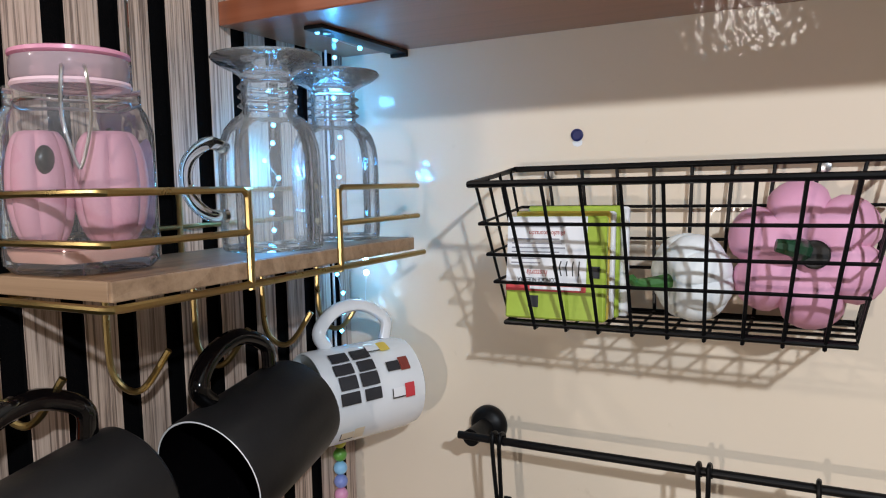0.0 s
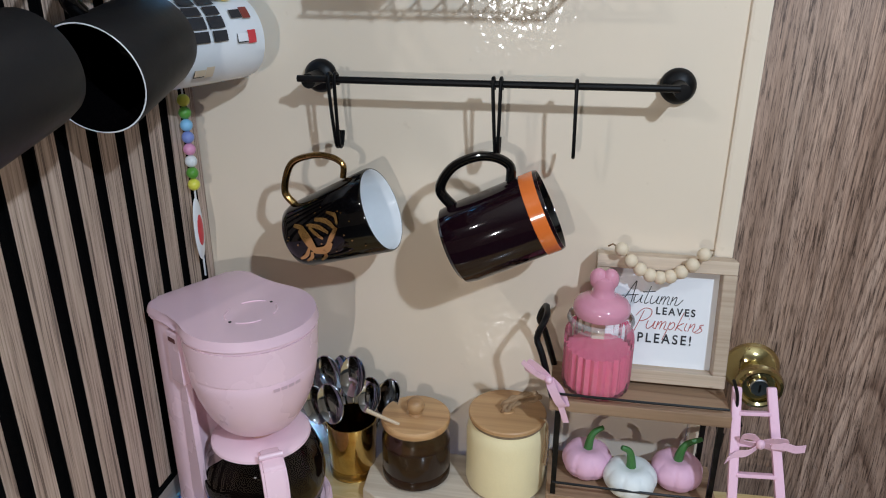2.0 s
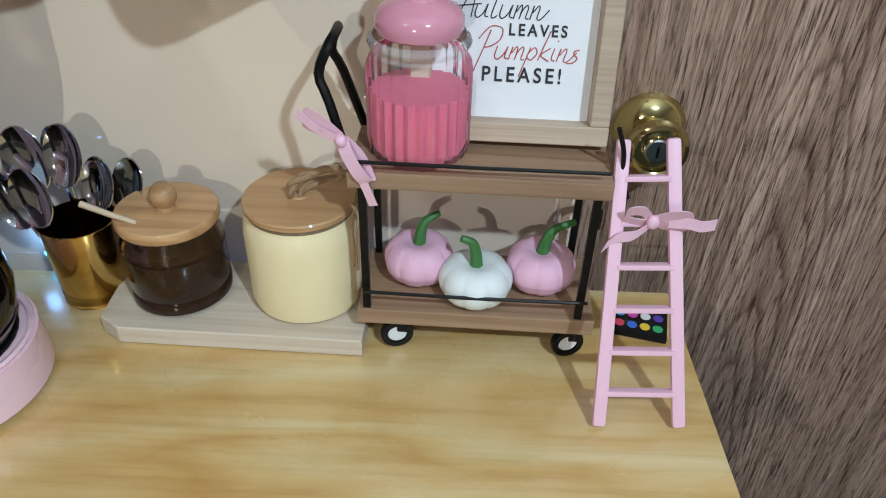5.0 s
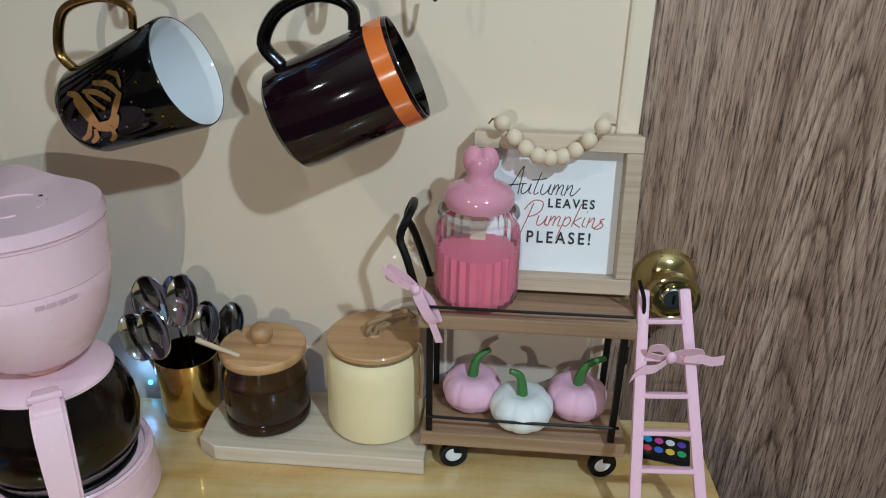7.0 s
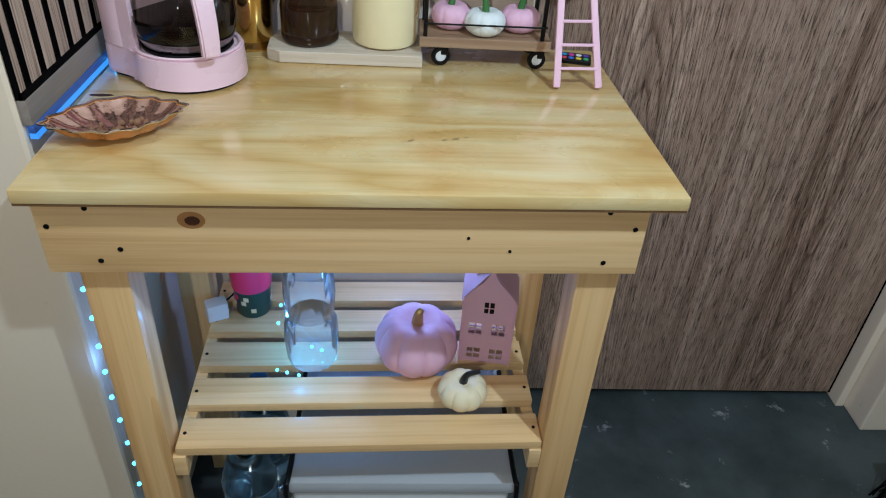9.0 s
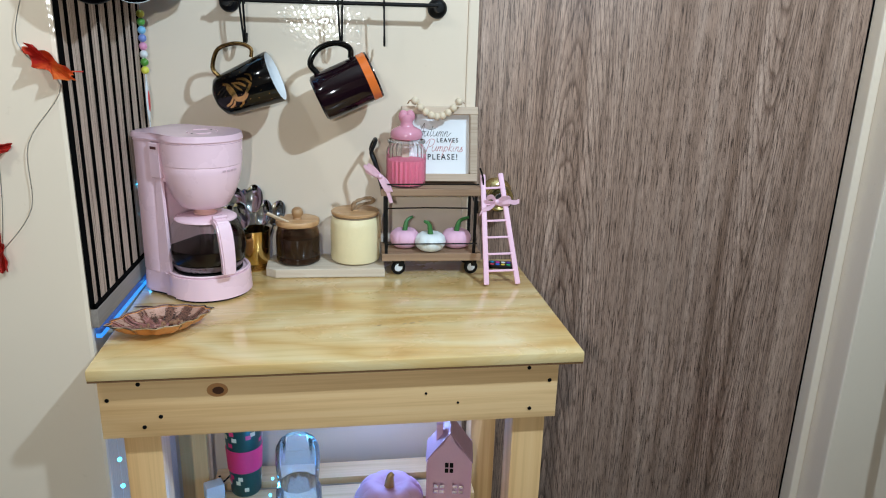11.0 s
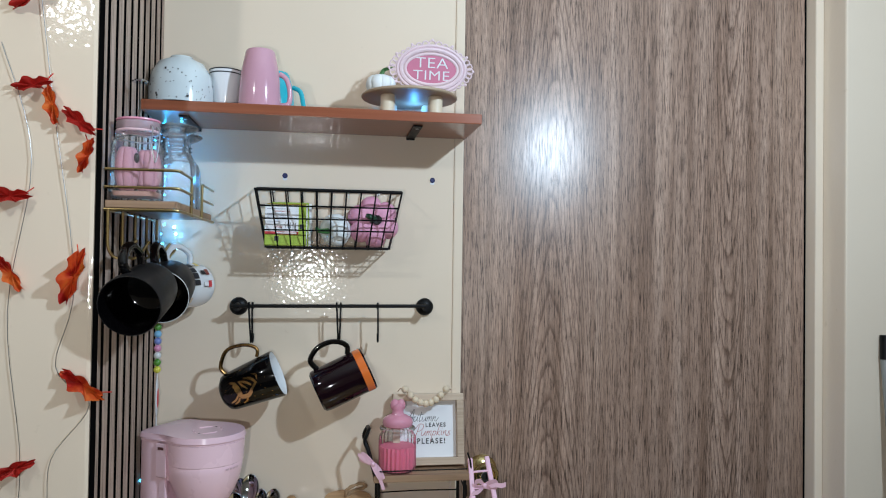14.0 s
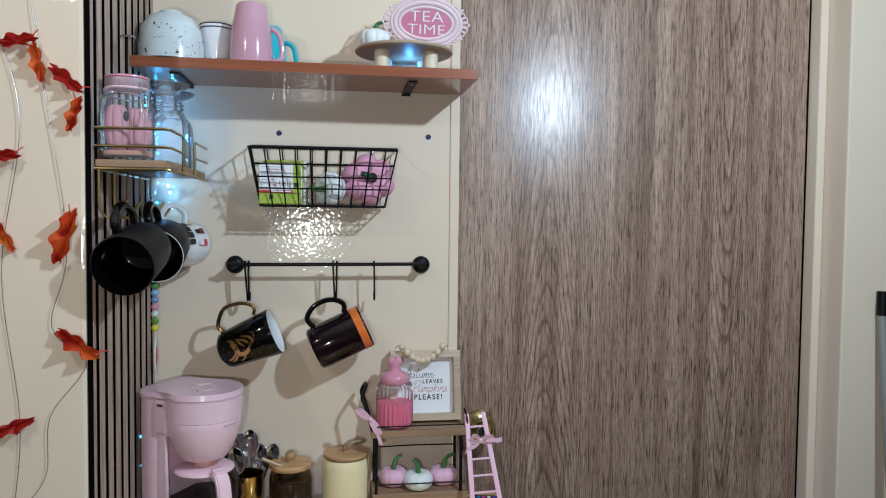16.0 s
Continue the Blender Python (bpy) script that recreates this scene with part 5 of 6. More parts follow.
part("seal", lathe([(0.030, 0.0975), (0.0352, 0.0975), (0.0362, 0.0990), (0.0352, 0.1005), (0.030, 0.1005)], 40), plain("pale_pink_seal", (0.78, 0.55, 0.60), 0.5), gj, "pale pink rubber seal")
part("lid", lathe([(0, 0.1008), (0.0350, 0.1008), (0.0360, 0.1030), (0.0358, 0.1100), (0.0350, 0.1125), (0.0340, 0.1125), (0, 0.1110)], 44), PINKGLASS, gj, "rose tinted glass lid", shadow=False)
part("lid_top", lathe([(0, 0.1128), (0.0345, 0.1128), (0.0362, 0.1140), (0.0360, 0.1158), (0.0335, 0.1166), (0, 0.1166)], 44), plain("pink_lid_plastic", (0.72, 0.30, 0.42), 0.25), gj, "pink lid cap")
for s in (-1, 1):
    part("clip_wire", tube([(0.034, -0.006 * s, 0.106), (0.041, -0.007 * s, 0.100), (0.040, -0.008 * s, 0.080), (0.0405, -0.003 * s, 0.060), (0.0405, 0, 0.054)], 0.0012, 6, steps=4), WIRESTEEL, gj, "bent clip wire", pose(0, 0, 0, 0, 0, -34))
part("neck_wire", tube([(0.0345 * math.cos(a), 0.0345 * math.sin(a), 0.089 + 0.001 * math.sin(3 * a)) for a in (2 * math.pi * i / 28 for i in range(28))], 0.0010, 6, closed=True), WIRESTEEL, gj, "wire neck ring")
for x, y, z, r, sk in ((-0.2995, 0.3160, RZ + 0.0200, 0.0180, ORNAMENT), (-0.3200, 0.2900, RZ + 0.0200, 0.0155, ORNAMENT)):
    o = pumpkin("ornament_pumpkin", pose(x, y, z, 0, 0, 20), r * 1.05, 0.068, sk, "pink ornament pumpkin inside the glass jar", CUTSTEM, 6, 0.25, group="ornaments in the jar", depth=0.13)
part("dark_spot", ball(0.0075, (0.0105, -0.0095, 0.044), 14, (0.5, 0.8, 1.0)), CUTSTEM, o, "black round patch")


def bottle(x, y, label, handle):
    b = thing("glass_bottle", pose(x, y, RZ + 0.0065), label, "bottle", "glass bottles on the rack")
    part("glass_wall", lathe([(0, 0.0008), (0.030, 0.0008), (0.0335, 0.003), (0.0343, 0.010), (0.0340, 0.060), (0.0330, 0.070), (0.0300, 0.0790), (0.0250, 0.0855), (0.0185, 0.0895)], 120, None, 10, 0.045), BOTTLEGLASS, b, "fluted clear glass", shadow=False)
    screw = [(0.0185, 0.0895), (0.0168, 0.0920)]
    for k in range(3):
        screw += [(0.0170, 0.0930 + 0.0062 * k), (0.0196, 0.0945 + 0.0062 * k), (0.0199, 0.0955 + 0.0062 * k), (0.0172, 0.0972 + 0.0062 * k)]
    part("neck", lathe(screw + [(0.0168, 0.1125), (0.0185, 0.1150), (0.0235, 0.1180), (0.0310, 0.1215), (0.0350, 0.1245), (0.0362, 0.1262), (0.0352, 0.1278), (0.0300, 0.1262), (0.0215, 0.1215), (0.0160, 0.1165)], 56), BOTTLEGLASS, b, "ringed neck with a flared mouth", shadow=False)
    part("foot_ring", tube([(0.0315 * math.cos(a), 0.0315 * math.sin(a), 0.0018) for a in (2 * math.pi * i / 32 for i in range(32))], 0.0016, 6, closed=True), GLASS, b, "thick glass foot ring", shadow=False)
    if handle:
        part("handle", tube([(-0.010, -0.030, 0.066), (-0.014, -0.042, 0.070), (-0.018, -0.055, 0.058), (-0.018, -0.056, 0.040), (-0.014, -0.046, 0.026), (-0.010, -0.032, 0.024)], 0.0042, 10, steps=5), GLASS, b, "looped glass handle", shadow=False)
    return b


bottle(-0.289, 0.432, "clear glass mug bottle with a handle and flared top", True)
bottle(-0.297, 0.516, "clear glass bottle with a flared top", False)
rod = thing("drink_stirrer", pose(-0.322, 0.350, RZ + 0.0065), "thin steel stirring rod with a small round top", "stirrer")
part("shaft", tube([(0, 0, 0), (0.001, 0, 0.10), (0.001, 0, 0.178)], 0.0012, 6), CHROME, rod)
part("top", disc(0.011, 0.003, (0.001, 0, 0.176), 18), CHROME, rod)

# bead wand in the corner
wand = thing("bead_strand", pose(-0.3362, 0.562, 0), "strand of bright plastic beads with an oval tag in the corner", "bead strand")
cols = ((0.72, 0.70, 0.08), (0.10, 0.30, 0.04), (0.72, 0.76, 0.76), (0.70, 0.30, 0.48), (0.20, 0.27, 0.60), (0.24, 0.52, 0.78), (0.10, 0.30, 0.05), (0.72, 0.70, 0.08))
for i, c in enumerate(cols):
    part("bead", ball(0.0062, (0, 0, 1.131 + 0.0122 * i), 14), plain("bead_plastic", c, 0.3, var=0.05), wand, "bright plastic bead")
part("cord", tube([(0, 0, 1.03), (0, 0, 1.56)], 0.0010, 6), GREYPLASTIC, wand, "white cord")
part("tag", ball(0.01, (0.001, -0.003, 1.084), 20, (0.22, 0.95, 3.4)), WHITEGLAZE, wand, "white oval tag")
part("tag_print", ball(0.01, (0.0023, -0.003, 1.083), 16, (0.18, 0.60, 1.8)), RED, wand, "red print on the tag")

# ---- rail with mugs ----
rail = thing("hanging_rail", pose(0, 0, 0), "black metal wall rail with round end plates", "wall rail")
for x in (-0.206, 0.131):
    part("end_plate", lathe([(0, 0.0), (0.0150, 0.0), (0.0162, 0.002), (0.0160, 0.006), (0.0125, 0.0105), (0.007, 0.0125), (0.007, 0.040), (0.0, 0.0405)], 36), BLACKIRON, rail, "domed round end plate", frame_of((x, BY, 1.239), (0, -1, 0), (0, 0, 1)))
part("rod", tube([(-0.215, 0.557, 1.2415), (-0.10, 0.557, 1.2415), (0.128, 0.557, 1.2425)], 0.0032, 10), BLACKIRON, rail)


def s_hook(x, lab="black wire s-hook on the rail", dx=0.0, low=0.0):
    h = thing("s_hook", pose(x, 0.557, 1.242), lab, "hook", "hooks on the rail")
    part("wire", tube([(0, 0.0055, -0.006), (0, 0.0050, 0.002), (0, 0.0, 0.0052), (0, -0.0052, 0.001), (dx * 0.5, -0.0050, -0.030 - low), (dx, -0.0035, -0.056 - low), (dx, 0.0008, -0.0635 - low), (dx, 0.0075, -0.062 - low), (dx, 0.012, -0.050 - low)], 0.0017, 8, steps=4), BLACKWIRE, h)
    return h


for x, dx in ((-0.184, 0.004), (-0.178, 0.001), (-0.032, 0.003), (-0.025, -0.001), (0.041, 0.001)):
    s_hook(x, dx=dx)
gm = mug("mug", frame_of((-0.2215, 0.535, 1.0915), (0.92, -0.07, 0.37), (-0.36, 0.0, 0.93)), 0.031, 0.0405, 0.099, BLACKGLAZE, WHITEGLAZE, "glossy black mug with a gold picture and gold handle", plain("gold_edged_handle", (0.30, 0.19, 0.07), 0.2, 1.0, var=0.6, scale=25), 0.0029, 0.027, None, "mugs on the rail", 0.012)
for pts, wd in ((((158, 0.030), (176, 0.034), (196, 0.036)), 0.009), (((196, 0.034), (200, 0.046), (190, 0.056)), 0.008), (((192, 0.052), (182, 0.060), (172, 0.068)), 0.005), (((150, 0.024), (158, 0.032), (166, 0.034)), 0.004),
                (((198, 0.032), (208, 0.028), (214, 0.020)), 0.004), (((190, 0.032), (202, 0.024), (206, 0.016)), 0.004), (((200, 0.044), (212, 0.042), (220, 0.034)), 0.004), (((172, 0.066), (160, 0.060), (152, 0.048)), 0.004),
                (((176, 0.058), (164, 0.050), (156, 0.038)), 0.0035), (((168, 0.070), (156, 0.070), (148, 0.062)), 0.003), (((182, 0.050), (170, 0.044), (160, 0.040)), 0.003)):
    part("gold_print", wrap_stroke(pts, wd, lambda z: 0.0318 + 0.0095 * z / 0.099 + 0.0002), GOLD, gm, "gold painted stroke")
random.seed(21)
for _ in range(26):
    z, a = random.uniform(0.012, 0.086), random.uniform(130, 235)
    r = 0.0318 + 0.0095 * z / 0.099
    part("gold_dot", patch((r, r + 0.0001), a, a + 1.8, z, z + 0.0012, 0.0006, 1), GOLD, gm)
om = mug("mug", frame_of((-0.0645, 0.535, 1.0925), (0.905, 0.06, 0.42), (-0.40, 0.0, 0.9)), 0.0385, 0.0385, 0.099, PLUMGLAZE, BLACKGLAZE, "glossy dark plum mug with an orange band", BLACKGLAZE, 0.0043, 0.031, None, "mugs on the rail")
part("orange_band", lathe([(0.0386, 0.0825), (0.0390, 0.083), (0.0390, 0.0955), (0.0386, 0.096)], 48), ORANGE, om, "orange glazed band")

# ---- wire basket ----
bas = thing("wire_basket", pose(0, 0, 0), "black wire wall basket hung on two screws", "wire basket")
T = [(-0.172, 0.493, 1.441), (0.076, 0.493, 1.441), (0.085, 0.594, 1.452), (-0.178, 0.594, 1.452)]
Bm = [(-0.155, 0.513, 1.345), (0.058, 0.513, 1.345), (0.060, 0.590, 1.345), (-0.158, 0.590, 1.345)]
T, Bm = [Vector(v) for v in T], [Vector(v) for v in Bm]
part("top_hoop", tube(T, 0.0024, 8, closed=True), BLACKWIRE, bas)
part("bottom_hoop", tube(Bm, 0.0018, 8, closed=True), BLACKWIRE, bas)
for u in (0.28, 0.50, 0.70):
    part("middle_hoop", tube([t.lerp(b, u) for t, b in zip(T, Bm)], 0.0013, 6, closed=True), BLACKWIRE, bas)
n = 9
for i in range(n):
    u = (i + 1) / (n + 0.75)
    a, b, c, d = T[0].lerp(T[1], u), Bm[0].lerp(Bm[1], u), Bm[3].lerp(Bm[2], u), T[3].lerp(T[2], u)
    part("cross_wire", tube([a, b + Vector((0, 0, -0.003)), c, d], 0.0013, 6), BLACKWIRE, bas)
for i in range(4):
    u = (i + 0.5) / 4
    part("side_wire", tube([T[0].lerp(T[3], u), Bm[0].lerp(Bm[3], u), Bm[1].lerp(Bm[2], u), T[1].lerp(T[2], u)], 0.0013, 6), BLACKWIRE, bas)
for x in (-0.150, 0.040):
    sc = thing("wall_screw", pose(x, BY, 1.4475), "zinc screw holding the basket", "screw", "basket screws")
    part("head", lathe([(0, 0.0), (0.002, 0.0), (0.002, 0.003), (0.0044, 0.004), (0.0042, 0.006), (0.0, 0.0072)], 16), WIRESTEEL, sc, m=frame_of((0, 0, 0), (0, -1, 0), (0, 0, 1)))
for i, (x, y, z, w, hh, tilt, mt) in enumerate(((-0.122, 0.5205, 1.3475, 0.070, 0.071, -8, GREEN), (-0.121, 0.529, 1.3475, 0.067, 0.074, -8, YELLOW), (-0.119, 0.536, 1.3475, 0.067, 0.0735, -7, PAPER), (-0.117, 0.543, 1.3475, 0.067, 0.077, -6, GREEN), (-0.112, 0.551, 1.3475, 0.066, 0.076, -5, PAPER))):
    pk = thing("tea_sachet", pose(x, y, z, tilt, 0, 2 - i), ("green and white tea sachet standing in the basket", "yellow tea sachet standing in the basket", "white paper tea sachet standing in the basket", "green tea sachet standing in the basket", "white paper tea sachet standing in the basket")[i], "tea sachet", "tea sachets in the basket")
    part("packet", box((-w / 2, -0.0028, 0), (w / 2, 0.0028, hh), 0.0012, 1), mt, pk)
    if i == 0:
        part("white_panel", box((-w / 2 + 0.0005, -0.0036, 0.024), (w / 2 - 0.013, -0.0028, hh - 0.0005)), PAPER, pk, "white printed panel")
        part("red_band", box((-w / 2 + 0.0005, -0.0038, 0.019), (w / 2 - 0.013, -0.0028, 0.0238)), RED, pk, "red brand band")
        part("brand_bar", box((-w / 2 + 0.018, -0.0041, 0.0203), (w / 2 - 0.016, -0.0038, 0.0226)), PAPER, pk, "white brand bar")
        part("dark_seal", box((-w / 2 + 0.017, -0.0034, 0.008), (-w / 2 + 0.024, -0.0028, 0.016)), INK, pk, "small black seal")
        part("dark_seal", box((w / 2 - 0.011, -0.0034, 0.029), (w / 2 - 0.004, -0.0028, 0.037)), INK, pk, "small black seal")
        F = Matrix.Translation((0, -0.0037, 0)) @ pose(0, 0, 0, 90, 0, 0)
        lettering("lettering", "CONOCE NUESTRA", 0.0044, INK, pk, F @ pose(-0.012, 0.0270, 0, 0, 0, 180), 0, 1.0, 0.72)
        lettering("lettering", "historia", 0.0062, REDINK, pk, F @ pose(-0.012, 0.0318, 0, 0, 0, 180), 0.3, 1.0, 0.8)
        lettering("lettering", "#hazlodecorazón", 0.0046, REDINK, pk, F @ pose(-0.006, 0.0590, 0, 0, 0, 180), 0, 1.0, 0.8)
        for k, zz in enumerate((0.038, 0.041, 0.0455, 0.0485, 0.0515, 0.0545, 0.063)):
            part("text_bar", box((-w / 2 + 0.004, -0.0039, zz), (-w / 2 + (0.025 if zz < 0.043 else 0.042 - 0.002 * (k % 3)), -0.0036, zz + 0.0009)), plain("grey_print", (0.3, 0.3, 0.33), 0.6), pk, "fine illegible print")
        for k in range(5):
            part("line_drawing", tube([(0.001 + 0.004 * k, -0.0039, 0.030), (-0.001 + 0.0045 * k, -0.0039, 0.036), (0.0005 + 0.0042 * k, -0.0039, 0.040)], 0.0004, 5), INK, pk, "fine line drawing")
pumpkin("pumpkin", frame_of((-0.0385, 0.548, 1.3765), (-0.72, -0.62, -0.12), (0, 0, 1)) @ pose(0, 0, -0.023), 0.0298, 0.046, WHITESKIN, "white pumpkin lying in the wire basket", STEM, 8, 0.85, (0.1, 0.2), 0.12, "pumpkins in the basket")
pp = pumpkin("pumpkin", frame_of((0.030, 0.551, 1.3935), (-0.03, -0.97, 0.16), (0, 0, 1)) @ pose(0, 0, -0.032, 0, 0, 8), 0.0470, 0.064, PINKSKIN, "large pink pumpkin lying in the wire basket", DARKSTEM, 6, 0.35, (-0.5, 0.15), 0.12, "pumpkins in the basket", 0.22)
part("stem_end", disc(0.0085, 0.010, (0.006, -0.003, 0.050), 20), CUTSTEM, pp, "glossy black stem end")

# ---- top shelf ----
SZ = 1.557
shelf = thing("wall_shelf", pose(0, 0, 0), "red-brown wooden wall shelf on black brackets", "shelf")
part("board", box((-0.344, 0.447, SZ), (0.205, BY, SZ + 0.017), 0.0012), MAHOGANY, shelf, smooth=False)
for x in (-0.285, 0.100):
    part("bracket", join(box((x - 0.008, 0.478, SZ - 0.0032), (x + 0.008, BY - 0.001, SZ - 0.0002), 0.0006), box((x - 0.008, BY - 0.004, SZ - 0.006), (x + 0.008, BY - 0.0005, SZ - 0.0002), 0.0006)), BLACKIRON, shelf, "flat black bracket")
    part("screw", disc(0.003, 0.0012, (x, 0.495, SZ - 0.0042), 10), WIRESTEEL, shelf)
SH = SZ + 0.0172
bowl = thing("speckled_bowl", pose(-0.2925, 0.494, SH) @ Matrix.Diagonal((1.07, 1.07, 1.15, 1)), "upturned ice-white bowl with dark speckles", "bowl")
part("shell", lathe([(0.046, 0.0), (0.0475, 0.0), (0.0475, 0.022), (0.044, 0.044), (0.034, 0.060), (0.018, 0.067), (0.016, 0.070), (0.014, 0.070), (0.013, 0.066), (0, 0.066)], 48), BLUEWHITE, bowl)
random.seed(11)
for _ in range(70):
    a, z = random.uniform(180, 360), random.uniform(0.003, 0.05) ** 1.15 * 1.4
    if z > 0.048:
        continue
    r = 0.0479 if z < 0.022 else 0.0479 - (z - 0.022) * 0.145
    s = random.choice((0.9, 0.9, 1.2, 1.2, 1.6, 2.8))
    part("speckle", patch((r, r - 0.0001), a, a + 1.3 * s, z, z + 0.0011 * s, 0.0004, 2), INK, bowl)
wc = thing("white_cup", pose(-0.2265, 0.529, SH), "white enamel cup with two black rim lines", "cup")
part("body", lathe([(0, 0), (0.021, 0), (0.0225, 0.003), (0.0275, 0.070), (0.0265, 0.070), (0.0215, 0.004), (0, 0.004)], 40), WHITEGLAZE, wc)
for z in (0.0695, 0.0635):
    part("rim_line", lathe([(0.0225 + 0.005 * z / 0.07 + 0.0002, z - 0.0008), (0.0225 + 0.005 * z / 0.07 + 0.0006, z), (0.0225 + 0.005 * z / 0.07 + 0.0003, z + 0.0012)], 40), INK, wc, "black rim line")
pm = thing("mug", pose(-0.166, 0.492, SH) @ Matrix.Diagonal((1, 1, 1.08, 1)), "upturned tapered dusty pink mug", "mug", "mugs on the shelf")
part("body", lathe([(0.0325, 0), (0.0345, 0.0008), (0.0350, 0.004), (0.0315, 0.055), (0.0245, 0.088), (0.022, 0.091), (0, 0.091)], 44), PINKGLAZE, pm)
part("handle", tube([(0.031, 0.005, 0.058), (0.043, 0.006, 0.050), (0.049, 0.007, 0.030), (0.047, 0.007, 0.012), (0.034, 0.006, 0.008)], 0.0042, 10, steps=5), PINKGLAZE, pm)
tm = thing("mug", pose(-0.146, 0.558, SH), "upturned teal mug behind the pink one", "mug", "mugs on the shelf")
part("body", lathe([(0.0325, 0), (0.0345, 0.0008), (0.0350, 0.004), (0.0315, 0.050), (0.0245, 0.076), (0.022, 0.079), (0, 0.079)], 44), TEALGLAZE, tm)
part("handle", tube([(0.031, -0.005, 0.054), (0.044, -0.010, 0.046), (0.049, -0.012, 0.026), (0.050, -0.012, 0.010), (0.034, -0.006, 0.005)], 0.0042, 10, steps=5), TEALGLAZE, tm)
st = thing("round_riser", pose(0.088, 0.514, SH), "round wooden riser on turned legs", "display riser")
part("disc_top", disc(0.084, 0.0055, (0, 0, 0.034), 56), plain("riser_wood", (0.40, 0.30, 0.20), 0.5, var=0.2), st, "thin round wooden top")
for x, y in ((-0.040, -0.030), (0.042, -0.030), (-0.030, 0.045), (0.040, 0.045)):
    part("leg", disc(0.0125, 0.034, (x, y, 0.0), 24, 0.002), plain("cream_leg", (0.72, 0.62, 0.46), 0.5), st, "cream turned leg")
pumpkin("pumpkin", pose(0.037, 0.508, SH + 0.0397), 0.0265, 0.036, WHITESKIN, "white pumpkin with a green stem on the riser", STEM, 8, 0.6, (0.8, 0.1))
tea = thing("tea_plaque", frame_of((0.124, 0.498, SH + 0.0850), (0.02, -0.98, -0.18), (0, -0.18, 0.98)), "oval pink plaque in an ornate pale frame lettered tea time", "plaque")
PALEFRAME = plain("pale_pink_resin", (0.76, 0.60, 0.64), 0.45, var=0.06, relief=0.2)
part("plate", prism([(0.045 * math.cos(a), 0.026 * math.sin(a)) for a in (2 * math.pi * i / 40 for i in range(40))], -0.003, 0.003), plain("rose_plate", (0.55, 0.17, 0.27), 0.4), tea, "rose pink centre")
for s, r in ((1.0, 0.0028), (1.16, 0.0042), (1.30, 0.0026)):
    part("frame_ring", tube([(0.046 * s * math.cos(a), (0.026 + 0.046 * (s - 1)) * math.sin(a), 0.002) for a in (2 * math.pi * i / 44 for i in range(44))], r, 8, closed=True), PALEFRAME, tea, "moulded frame ring")
for i in range(36):
    a = 2 * math.pi * i / 36
    crest = max(abs(math.cos(a)) ** 8, abs(math.sin(a)) ** 10)
    k = 0.0034 + 0.0022 * crest
    rx, ry = 0.0640 + 0.0045 * crest, 0.0400 + 0.0035 * crest
    part("scroll", tube([(rx * math.cos(a) + k * math.cos(q), ry * math.sin(a) + k * math.sin(q), 0.001) for q in (2 * math.pi * j / 8 for j in range(8))], 0.0014, 5, closed=True), PALEFRAME, tea, "pierced moulded scroll")
    if i % 3 == 0:
        part("scroll", ball(0.0026, ((rx + 0.006) * math.cos(a), (ry + 0.006) * math.sin(a), 0.001), 8, (1, 1, 0.6)), PALEFRAME, tea, "small moulded bud")
lettering("lettering", "TEA", 0.0255, WHITEGLAZE, tea, pose(0, 0.0098, 0.0035), 0, 1.05, 1.0, -0.0002, 0.058)
lettering("lettering", "TIME", 0.0235, WHITEGLAZE, tea, pose(0, -0.0112, 0.0035), 0, 1.05, 1.0, -0.0002, 0.064)

# ---- under the table ----
LZ = 0.3998
tum = thing("travel_tumbler", pose(-0.206, 0.492, LZ), "red and dark green patterned travel tumbler", "tumbler")
part("body", lathe([(0, 0), (0.0245, 0), (0.0262, 0.003), (0.0335, 0.150), (0.0330, 0.150), (0, 0.150)], 36), DARKGREEN, tum)
part("sleeve", lathe([(0.0288, 0.050), (0.0300, 0.0505), (0.0322, 0.094), (0.0314, 0.0945)], 36), HOTPINK, tum, "hot pink sleeve")
part("lid", lathe([(0.0335, 0.146), (0.036, 0.148), (0.0365, 0.158), (0.033, 0.166), (0, 0.167)], 36), HOTPINK, tum, "red lid")
random.seed(8)
for _ in range(18):
    a, z = random.uniform(180, 360), random.choice((random.uniform(0.006, 0.038), random.uniform(0.100, 0.134)))
    r = 0.0262 + 0.0073 * z / 0.15
    part("blossom", patch((r, r + 0.0004), a, a + 16, z, z + 0.008, 0.0012, 3), random.choice((HOTPINK, CREAMSKIN, CREAMSKIN)), tum, "printed blossom")


def tumbler_glass(x, y, z, r, h, turn, lab):
    g = thing("glass_vase", pose(x, y, z, 0, 0, turn), lab, "glass", "glasses under the table")
    part("glass_wall", lathe([(0, 0), (r * 0.86, 0), (r * 0.92, 0.004), (r, h * 0.5), (r * 0.96, h * 0.86), (r * 0.90, h * 0.93), (r * 0.80, h)], 72, None, 12, 0.03), FILMGLASS, g, "faceted clear glass", shadow=False)
    return g


